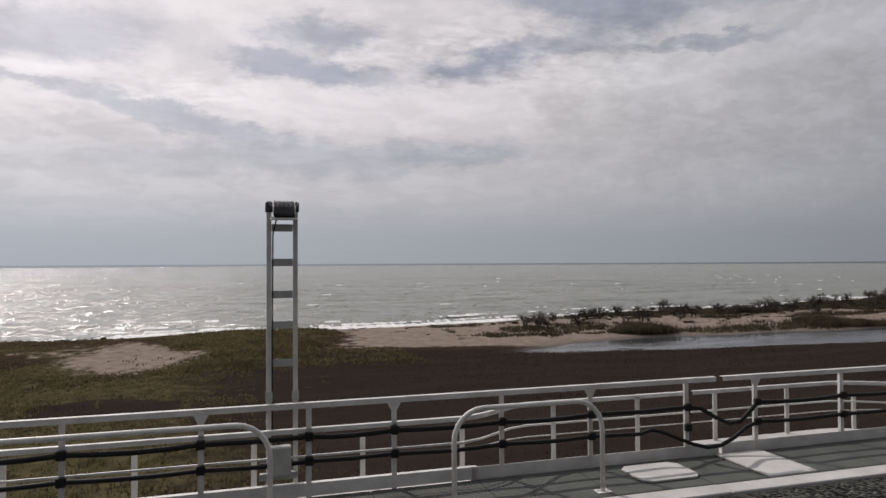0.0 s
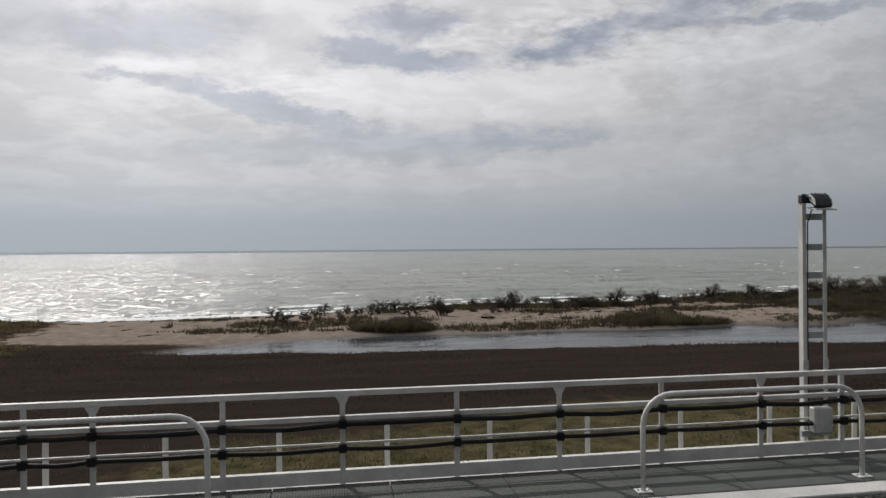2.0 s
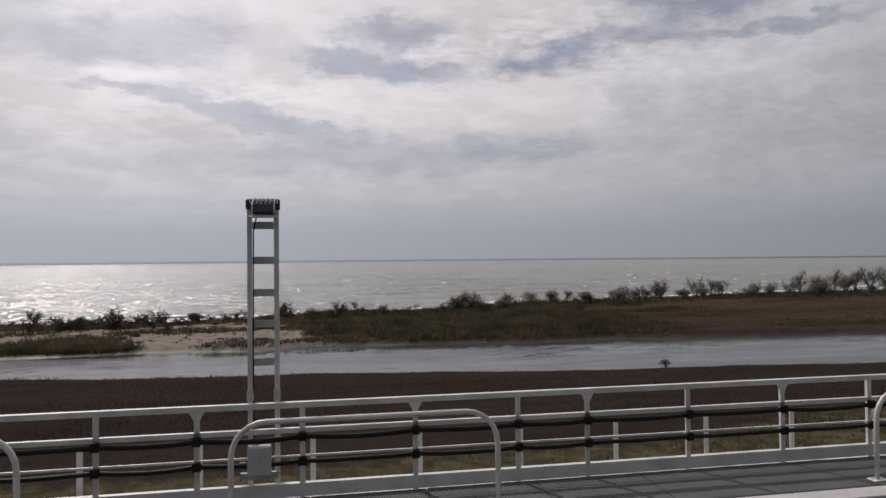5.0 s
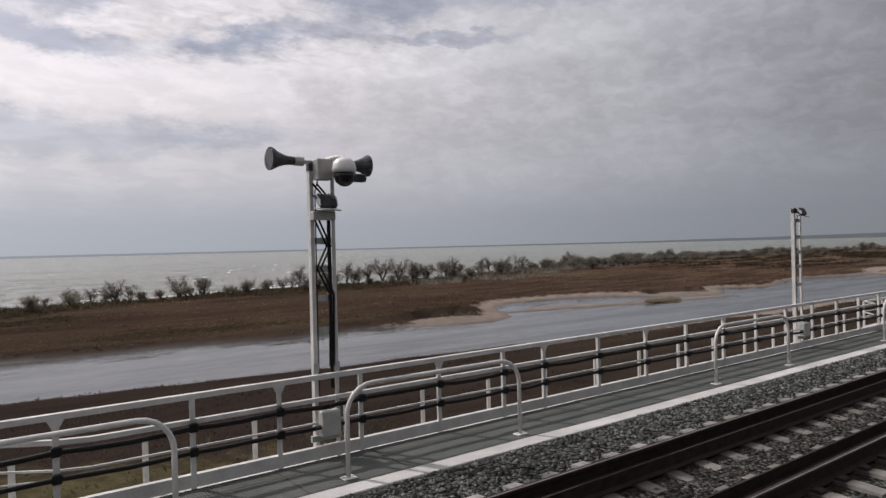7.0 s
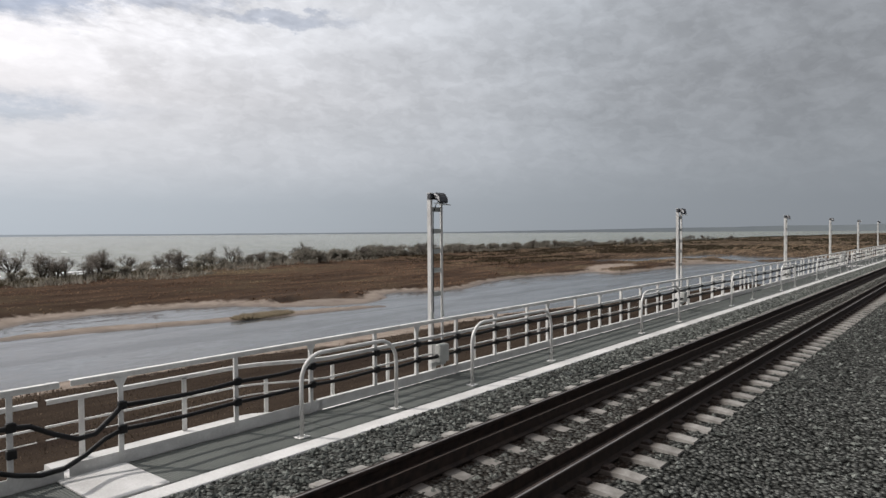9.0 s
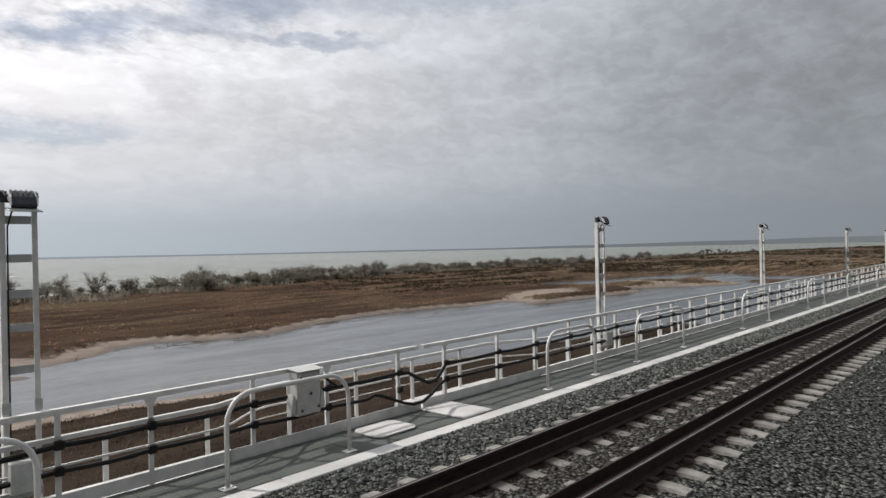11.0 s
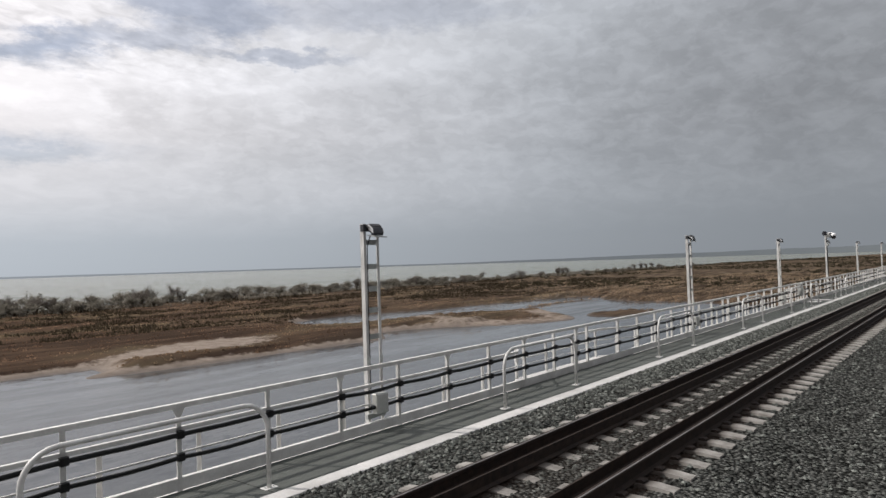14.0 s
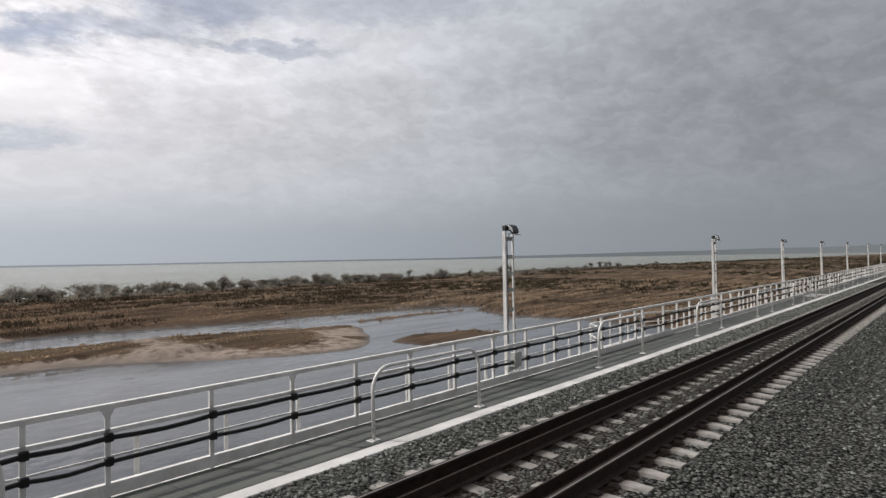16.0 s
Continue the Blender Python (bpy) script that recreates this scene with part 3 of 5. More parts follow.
def rough(x, y, size, seed):
    """Smooth value noise from -1 to 1."""
    u, v = x / size + seed * 17.3, y / size + seed * 5.1
    i, j = np.floor(u), np.floor(v)
    fu, fv = u - i, v - j
    fu, fv = fu * fu * (3 - 2 * fu), fv * fv * (3 - 2 * fv)
    h = lambda a, b: np.modf(np.abs(np.sin(a * 127.1 + b * 311.7 + seed * 74.7) * 43758.5453))[0] * 2 - 1
    return (h(i, j) * (1 - fu) + h(i + 1, j) * fu) * (1 - fv) + (h(i, j + 1) * (1 - fu) + h(i + 1, j + 1) * fu) * fv


def land(x, y):
    """Height of the ground, and how sandy, green and wet it is."""
    wob = rough(x, y, 9, 1) * 1.1 + rough(x, y, 3.2, 2) * 0.5
    shore = inside(LAGOON_EDGE, x, y) + wob * 0.7
    for bar in BARS:
        shore = np.minimum(shore, -inside(bar, x, y) + wob * 0.25)
    sea = y - surf_y(x) + wob
    dry = -np.maximum(shore, sea)                       # metres from the nearest water
    on_bar = np.zeros(x.shape)
    for bar in BARS:
        on_bar = np.maximum(on_bar, (inside(bar, x, y) > -1.5) * 1.0)
    rise = 0.10 + 0.65 * (1 - np.exp(-np.maximum(dry, 0) / 5.0)) + 0.18 * rough(x, y, 7, 3) * np.clip(dry / 4, 0, 1)
    shelf = np.interp(x, [122, 215, 235, 300, 325, 420, 440], [0.25, 0.6, 4.2, 3.2, 1.8, 1.8, 1.2])
    rise = rise + (0.45 + 0.2 * rough(x * 0.3, y, 6, 62)) * np.clip((dry - shelf) / 0.7, 0, 1) * (y > 70) * np.clip((x - 95) / 30, 0, 1) + 0.22 * rough(x * 0.16, y, 3.0, 61) * np.clip((dry - shelf) / 3, 0, 1) * (y > 70) * np.clip((x - 95) / 30, 0, 1)
    dune = np.clip((150 - x) / 60, 0, 1) * np.exp(-((y - surf_y(x) + 17) / 9.0) ** 2)
    rise = rise + 0.35 * dune * (1 + 0.6 * rough(x, y, 14, 4))
    mound = np.exp(-((x + 1) / 11) ** 2 - ((y - 91) / 11) ** 2) + 0.8 * np.exp(-((x + 48) / 22) ** 2 - ((y - 92) / 12) ** 2)
    rise = rise + 1.1 * mound
    rise = np.where(on_bar > 0, np.minimum(rise, 0.16), rise)
    mud = np.exp(-((x - 233) / 9) ** 2 - ((y - 76.5) / 6.5) ** 2) + np.exp(-((x - 293) / 8) ** 2 - ((y - 79) / 6) ** 2)
    rise = np.where((mud > 0.35) & (dry > 0), np.minimum(rise, 0.14 + 0.06 * rough(x * 0.4, y, 2.0, 64)), rise)
    z = WATER + np.where(dry > 0, rise, np.maximum(dry * 0.16, -1.6))
    z = np.where(sea > 0, np.minimum(z, WATER - 0.03 - 0.05 * np.maximum(sea, 0)), z)
    z = np.maximum(z, WATER - 4)
    beach = np.clip(1.25 - (surf_y(x) - y) / np.interp(x, [-60, 0, 40, 120, 160, 400], [14, 14, 34, 34, 12, 9]), 0, 1)
    strand = np.clip((130 + 4 * rough(x, y, 5, 65) - x) / 7, 0, 1) * np.clip((y - 76) / 6, 0, 1) * np.clip((x + 60) / 10, 0, 1) * (0.62 + 0.6 * np.exp(-((x - 28) / 15) ** 2))
    gully = np.exp(-((x + 13) / 9) ** 2 - ((y - 82) / 16) ** 2) * 0.95
    rim = (np.clip(1.4 - dry / np.interp(x, [215, 235, 300, 325], [2.2, 5.0, 4.0, 2.2]), 0, 1) * np.clip((x - 215) / 15, 0, 1) * (y > 40))
    rim = np.maximum(rim, np.clip(1.5 - dry / 0.9, 0, 1) * np.clip((x - 95) / 15, 0, 1) * (x < 225) * (y > 76) * np.where(x < 122, 0.6, 0.12))
    spit = np.exp(-((x - 398) / 14) ** 2 - ((y - 80.5) / 5.5) ** 2)
    spit = spit - 1.0 * np.exp(-((x - 437) / 5) ** 2 - ((y - 82) / 6) ** 2) + 0.62 * (x > 434) * (x < 480) * (y < 89) * (y > 58) * (y > 66 - 40 * (x < 465)) - 1.3 * np.exp(-((x - 456) / 6) ** 2 - ((y - 77) / 9) ** 2) - 1.0 * np.exp(-((x - 471) / 4) ** 2 - ((y - 76.5) / 2.2) ** 2)
    flats = 0.40 * (rough(x * 0.3, y, 7, 44) > 0.35) * (x > 480) * (y > 60)
    sand = np.maximum.reduce([beach, strand, gully, 0.85 * mud, rim * np.where(x < 440, 0.8, 0.4), spit, flats, on_bar * np.where(x < 300, 0.7, 0.2)]) - 0.75 * np.clip(mound * 1.6, 0, 1) * (y > 80)
    green = np.clip((42 + 6 * rough(x, y, 24, 14) - y) / 8, 0, 1) * np.clip((215 + 22 * rough(x, y, 19, 51) - x) / 40, 0, 1) * np.clip((x - 34 + 16 * rough(x, y, 17, 52)) / 12, 0.15, 1) * np.where(y < 20, np.clip(0.3 + 2.0 * rough(x, y, 33, 53) + 0.8 * rough(x, y, 11, 54), 0, 1), 1.0) + 0.8 * mound + 0.75 * np.clip((2 - x) / 12, 0, 1) * np.clip((88 - y) / 6, 0, 1) * (rough(x, y, 13, 50) > -0.3)
    wet = np.maximum(np.clip(1 - dry / 1.2, 0, 1) * (dry > -3), 0.55 * np.clip(mud, 0, 1) * (dry > 0))
    return z, np.clip(sand, 0, 1), np.clip(green, 0, 1), wet, dry


def sheet(name, xs, ys, zfun, material):
    gx, gy = np.meshgrid(xs, ys, indexing="ij")
    out = zfun(gx.ravel(), gy.ravel())
    co = np.stack([gx.ravel(), gy.ravel(), out[0]], 1)
    i, j = np.meshgrid(np.arange(len(xs) - 1), np.arange(len(ys) - 1), indexing="ij")
    a = (i * len(ys) + j).ravel()
    quads = np.stack([a, a + len(ys), a + len(ys) + 1, a + 1], 1)
    me = bpy.data.meshes.new(name)
    me.from_pydata(co.tolist(), [], quads.tolist())
    me.polygons.foreach_set("use_smooth", [True] * len(me.polygons))
    me.materials.append(material)
    for key, values in zip(("sand", "green", "wet"), out[1:4]):
        me.attributes.new(key, "FLOAT", "POINT").data.foreach_set("value", values.astype(np.float32))
    return new(name, me)


gx = np.concatenate([np.linspace(-3000, -200, 12), np.arange(-150, -60, 6.0), np.arange(-60, 560, 1.8), np.arange(560, 800, 6.0), np.linspace(810, 3200, 40)])
gy = np.concatenate([np.linspace(-2500, -260, 8), np.arange(-244, 8, 12.0), np.arange(8, 120, 1.0), np.arange(120, 262, 2.0), [300, 400]])
tagged(sheet("ground", gx, gy, land, GROUND), "brown salt marsh and pale beach sand beside the railway bridge", "ground", kind="structure")


def swell(x, y):
    """Height of the sea surface: long low crests along the shore, with sharper tops."""
    off = y - surf_y(x)
    a = np.clip((off - 2) / 10, 0, 1) * np.clip((900 - off) / 500, 0, 1)
    bend = 6.0 * rough(x, y, 60, 31) + 2.5 * rough(x, y, 17, 32)
    z = 0.0
    for length, tall, turn in ((17.0, 0.30, 0.05), (10.5, 0.20, -0.10), (6.4, 0.11, 0.16)):
        ph = (y + turn * x + bend * length / 12) * 2 * math.pi / length
        z = z + tall * ((0.5 + 0.5 * np.sin(ph)) ** 2 - 0.4) * (1 + 0.8 * rough(x, y, 3.2 * length, 33))
    return WATER + 0.03 + a * z


sx = np.concatenate([[-4900, -2000, -900, -600], np.arange(-420, 640, 3.4), np.arange(640, 1100, 12.0), [1300, 1800, 3000, 4900]])
sv = [0.0]
while sv[-1] < 4600:
    sv.append(sv[-1] + max(1.5, 0.0125 * (sv[-1] - 20)) * (1 if sv[-1] < 800 else 6))
sea = sheet("sea", sx, np.array(sv), lambda x, v: (swell(x, v + part_y(x)),), SEA)
spots = np.empty(len(sea.data.vertices) * 3)
sea.data.vertices.foreach_get("co", spots)
spots = spots.reshape(-1, 3)
spots[:, 1] += part_y(spots[:, 0])
sea.data.vertices.foreach_set("co", spots.ravel())
tagged(sea, "choppy grey-green sea glittering under a hazy sun", "water", kind="structure")


def lagoon_sheet():
    xs = [-4900, -1500, -400, 28, 150, 260, 500, 1500, 3000, 4900]
    k = len(xs)
    me = bpy.data.meshes.new("lagoon")
    me.from_pydata([(x, -2600, WATER) for x in xs] + [(x, float(part_y(x)), WATER) for x in xs], [], [(i, i + 1, k + i + 1, k + i) for i in range(k - 1)])
    me.materials.append(LAGOON)
    tagged(new("lagoon", me), "still grey-blue lagoon water behind the beach", "water", kind="structure")


lagoon_sheet()


def surf_bands():
    """Broken lines of white foam along the beach."""
    s = Shape()
    rng = random.Random(5)
    for out, wide, gap, step in ((2.4, 4.2, -0.85, 0.45), (8.0, 4.0, -0.15, 0.5), (15.0, 3.0, 0.15, 0.6), (26.0, 2.4, 0.38, 0.8)):
        prev = None
        for x in np.arange(-160, 700, step):
            a = np.array([x])
            w = wide * (float(rough(a, a * 0 + out, 14.0, 7)[0]) * 0.8 + 0.55 * float(rough(a, a * 0 + out, 3.0, 8)[0]) + 0.4 * rng.uniform(-1, 1) - gap)
            y = float(surf_y(a)[0]) + out + 2.2 * float(rough(a, a * 0 + out, 21.0, 9)[0])
            here = None
            if w > 0.1:
                j, k = rng.uniform(-0.12, 0.12) * wide, rng.uniform(-0.12, 0.12) * wide
                here = len(s.v)
                top = 0.22 + 0.25 * min(1.0, w / wide)
                s.v += [(x, y - w * 0.45 + j, WATER + 0.10), (x, y - w * 0.1, WATER + 0.16), (x, y + w * 0.12, WATER + top), (x, y + w * 0.5 + k, WATER + 0.10)]
                if prev is not None:
                    s.f += [(prev + q, here + q, here + q + 1, prev + q + 1) for q in range(3)]
            prev = here
    tagged(new("surf", s.mesh("surf", FOAM, smooth=True)), "broken lines of white surf along the beach", "surf", kind="stuff")


surf_bands()


def whitecaps():
    s, rng = Shape(), random.Random(8)
    for _ in range(60):
        x, d = rng.uniform(-250, 420), rng.uniform(20, 300)
        y = float(surf_y(np.array([x]))[0]) + d
        l, w = rng.uniform(0.6, 2.6), rng.uniform(0.15, 0.5)
        n = len(s.v)
        s.v += [(x - l, y, WATER + 0.18), (x - l * 0.3, y - w, WATER + 0.2), (x + l * 0.5, y - w * 0.7, WATER + 0.2), (x + l, y + w * 0.2, WATER + 0.18), (x + l * 0.2, y + w, WATER + 0.4), (x - l * 0.5, y + w * 0.8, WATER + 0.36)]
        s.f.append(tuple(range(n, n + 6)))
    tagged(new("whitecaps", s.mesh("whitecaps", FOAM)), "scattered small white wave crests on the sea", "wave crests", kind="stuff")


whitecaps()


def far_coast():
    """A low strip of land across the bay, rising to a headland ahead."""
    s = Shape()
    line = []
    for k in range(180):
        az = -42 + k * 0.85
        a = np.array([k * 1.0])
        h = 12.5 - 2.5 * min(1, max(0, az - 5) / 20) + 30 * min(1, max(0, az - 52) / 34) + (1.0 + 3.5 * min(1, max(0, az - 52) / 20)) * float(rough(a, a * 0, 5, 3)[0]) + 0.8 * float(rough(a, a * 0, 1.3, 4)[0])
        line.append((402 + 4300 * math.sin(radians(az)), 4300 * math.cos(radians(az)), h))
    for x, y, h in line:
        s.v += [(x, y, WATER - 2), (x, y, WATER + h), (x * 1.06, y * 1.06, WATER - 2)]
    for k in range(len(line) - 1):
        q = 3 * k
        s.f += [(q, q + 3, q + 4, q + 1), (q + 1, q + 4, q + 5, q + 2)]
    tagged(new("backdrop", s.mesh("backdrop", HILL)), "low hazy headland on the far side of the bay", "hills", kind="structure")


far_coast()


def tufts(name, material, label, count, seed, region, wanted, height, blades=6, wide=0.06, loose=1.5):
    """Grass clumps as upright blades, one mesh; wanted(x, y) gives the chance of a clump."""
    rng = np.random.default_rng(seed)
    x = rng.uniform(region[0], region[1], count)
    y = rng.uniform(region[2], region[3], count)
    z, sand, green, wet, dry = land(x, y)
    keep = (dry > 0.25) & (rng.random(count) < wanted(x, y, sand, green, dry))
    x, y, z = x[keep], y[keep], z[keep]
    n = len(x)
    size = height * rng.uniform(0.55, 1.25, n) * (1 + 0.35 * rough(x, y, 11, 6))
    blades = int(round(blades * 1.6))
    size = size * (1 + 0.45 * rough(x * 0.18, y, 4.0, 63))
    turn = rng.uniform(0, 6.283, (n, blades))
    lean = rng.uniform(0.05, 0.95, (n, blades))
    tall = size[:, None] * rng.uniform(0.35, 1.15, (n, blades))
    away = rng.uniform(0, 1.0, (n, blades)) * size[:, None] * loose
    bx = x[:, None] + away * np.cos(turn)
    by = y[:, None] + away * np.sin(turn)
    w = wide * rng.uniform(0.6, 1.6, (n, blades))
    face = rng.uniform(-1.2, 1.2, (n, blades))
    tx, ty = bx + lean * tall * np.cos(turn * 3.1), by + lean * tall * np.sin(turn * 3.1)
    zz = np.repeat(z[:, None], blades, 1) - 0.05
    p = np.stack([np.stack([bx - w * np.cos(face), by - w * np.sin(face), zz], -1), np.stack([bx + w * np.cos(face), by + w * np.sin(face), zz], -1),
                  np.stack([tx, ty, zz + tall], -1)], 2).reshape(-1, 3)
    me = bpy.data.meshes.new(name)
    k = n * blades
    me.vertices.add(3 * k)
    me.vertices.foreach_set("co", p.ravel())
    me.loops.add(3 * k)
    me.loops.foreach_set("vertex_index", np.arange(3 * k))
    me.polygons.add(k)
    me.polygons.foreach_set("loop_start", np.arange(k) * 3)
    me.update(calc_edges=True)
    me.materials.append(material)
    return tagged(new(name, me), label, "grass", kind="stuff")


tufts("marsh_grass", DARKMARSH, "dark brown marsh grass between bridge and lagoon", 66000, 11, (-60, 374, 24, 76),
      lambda x, y, s, g, d: np.where(s < 0.5, 1 - 0.7 * g, 0.03), 0.17, 4, 0.05, 7.0)
tufts("meadow_grass", GREENGRASS, "short yellow-green grass beside the bridge", 30000, 12, (30, 240, 25, 47),
      lambda x, y, s, g, d: np.where(g > 0.15, 0.9 * g * np.clip(0.55 + 1.3 * rough(x, y, 5, 68) + 0.8 * rough(x, y, 1.8, 69), 0.05, 1), 0.0), 0.34, 5, 0.035, 2.0)
tufts("shore_grass", DRYGRASS, "dry brown grass on the flats behind the beach", 84000, 13, (100, 640, 60, 232),
      lambda x, y, s, g, d: np.where((y < surf_y(x) - 8) & (y > 55), np.where(s < 0.45, 0.75 * (d > 0.8) * np.clip((x - 152 - 0.6 * (y - 92)) / 14, 0, 1), 0.0), 0), 0.25, 3, 0.13)
tufts("far_grass", DRYGRASS, "dry brown grass on the land ahead of the bridge", 19000, 14, (480, 700, 9, 110),
      lambda x, y, s, g, d: np.where(s < 0.5, 0.8, 0.05), 0.36, 3, 0.16)
tufts("distant_scrub", SCRUBLEAF, "low olive and brown scrub on the distant flats", 9000, 16, (560, 1500, 12, 236),
      lambda x, y, s, g, d: np.where((y < surf_y(x) - 5) & (rough(x, y, 35, 21) > -0.1), 0.8, 0), 1.0, 5, 0.5)
tufts("dune_grass", OLIVE, "low olive scrub grass on the beach mounds", 36000, 15, (-80, 130, 66, 140),
      lambda x, y, s, g, d: np.where((y < surf_y(x) - 3) & ((y > 79) | (x < 16)), np.where(s < 0.4, 0.8, 0.12 * (rough(x, y, 8, 12) > 0.15) * (x > 62)), 0), 0.30, 5, 0.09)
tufts("rough_grass", OLIVE, "uneven olive and straw grass on the low ground before the beach", 15000, 23, (-80, 6, 26, 88),
      lambda x, y, s, g, d: np.where((s < 0.5) & (g > 0.2), 0.9, 0.05), 0.32, 4, 0.06)
tufts("bank_grass", OLIVE, "strip of yellow-olive grass on the far bank of the lagoon", 20000, 17, (104, 240, 78, 98),
      lambda x, y, s, g, d: np.where((d > 0.6) & (s < 0.6), 0.9 * np.exp(-((y - 88.5 + 0.045 * (x - 130) - 1.0 * rough(x, y, 30, 5)) / 2.8) ** 2), 0) * (x > 121), 0.26, 4, 0.06)
tufts("spit_scrub", SCRUBLEAF, "dense low dark scrub between the grassy bank and the beach ridge", 26000, 24, (122, 200, 90, 128),
      lambda x, y, s, g, d: np.where((y > 91 + 2 * rough(x, y, 9, 66)) & (y < np.minimum(surf_y(x) - 9, 110 + 0.1 * (x - 120))) & (x < 178 + 0.4 * (y - 95) + 16 * rough(x * 0.6, y, 7, 67)), 0.9, 0), 0.62, 4, 0.07)


def drift(x, y):
    """Long low drifts of scrub lying along the beach."""
    return rough(x * 0.35, y, 4.2, 41) + 0.45 * rough(x * 0.5, y, 1.9, 42) + 0.25 * np.clip((x - 60) / 60, -0.6, 1.4)


tufts("beach_scrub", SCRUBLEAF, "long low drifts of dark olive and brown scrub on the beach", 42000, 18, (26, 175, 84, 140),
      lambda x, y, s, g, d: np.where((y < surf_y(x) - 7) & (d > 0.8) & (drift(x, y) > 0.12), 0.9, 0), 0.62, 4, 0.07)
tufts("ridge_scrub", SCRUBLEAF, "continuous low dark scrub along the beach ridge", 26000, 19, (112, 330, 100, 172),
      lambda x, y, s, g, d: np.where((y < surf_y(x) - 6) & (y > surf_y(x) - 24 - 5 * rough(x, y, 12, 45)), 0.85, 0), 0.75, 4, 0.08)
tufts("flat_scrub", DARKSCRUB, "patches of low brown scrub on the flats behind the beach", 26000, 22, (380, 660, 100, 228),
      lambda x, y, s, g, d: np.where((y < surf_y(x) - 16) & (d > 1.5) & (rough(x * 0.4, y, 6, 48) + 0.4 * rough(x, y, 3, 49) > 0.1), 0.85, 0), 0.7, 4, 0.13)
tufts("shrub_belt", SHRUB, "dense belt of grey-green undergrowth between the shrubs", 38000, 20, (270, 900, 130, 240),
      lambda x, y, s, g, d: np.where((y < surf_y(x) - 4) & (y > surf_y(x) - 32 - 9 * rough(x, y, 15, 46)) & (rough(x, y, 5, 47) > -0.45), 0.85, 0), 1.25, 4, 0.10, 1.0)
for cx, cy, lx, ly, n, tall, seed in ((55, 87.3, 4.9, 1.4, 1200, 1.15, 51), (94, 86.6, 8.0, 1.3, 1300, 0.9, 52), (277, 72.3, 4.2, 1.3, 1500, 0.62, 53)):
    tufts("reed_bed", REED if cx > 200 else SCRUBLEAF, "dense clump of standing reeds at the edge of the lagoon", n, seed, (cx - lx, cx + lx, cy - ly, cy + ly),
          lambda x, y, s, g, d, cx=cx, cy=cy, lx=lx, ly=ly: (((x - cx) / lx) ** 2 + ((y - cy) / ly) ** 2 < 1) * 1.0, tall, 6, 0.05)


def driftwood():
    """Sticks, weed and litter washed up on the beach."""
    s, rng = Shape(), random.Random(14)
    for _ in range(260):
        x = rng.uniform(8, 150)
        y = float(surf_y(np.array([x]))[0]) - rng.choice((rng.uniform(3, 7), rng.uniform(8, 30)))
        z, sand, _, _, dry = land(np.array([x]), np.array([y]))
        if dry[0] < 0.8 or sand[0] < 0.35:
            continue
        l, a, h = rng.uniform(0.25, 1.3), rng.gauss(0, 0.5), rng.uniform(0.04, 0.30)
        dx, dy, z = l * math.cos(a), l * math.sin(a), float(z[0])
        r = rng.uniform(0.02, 0.07)
        s.tube([(x - dx, y - dy, z + 0.02), (x, y + rng.uniform(-0.1, 0.1), z + h * 0.6), (x + dx, y + dy, z + h * rng.uniform(0.2, 1.0))], [r, r * 0.9, r * 0.5], 4)
    tagged(new("driftwood", s.mesh("driftwood", BARK)), "scattered dark driftwood and weed on the sand", "driftwood", kind="stuff")


driftwood()


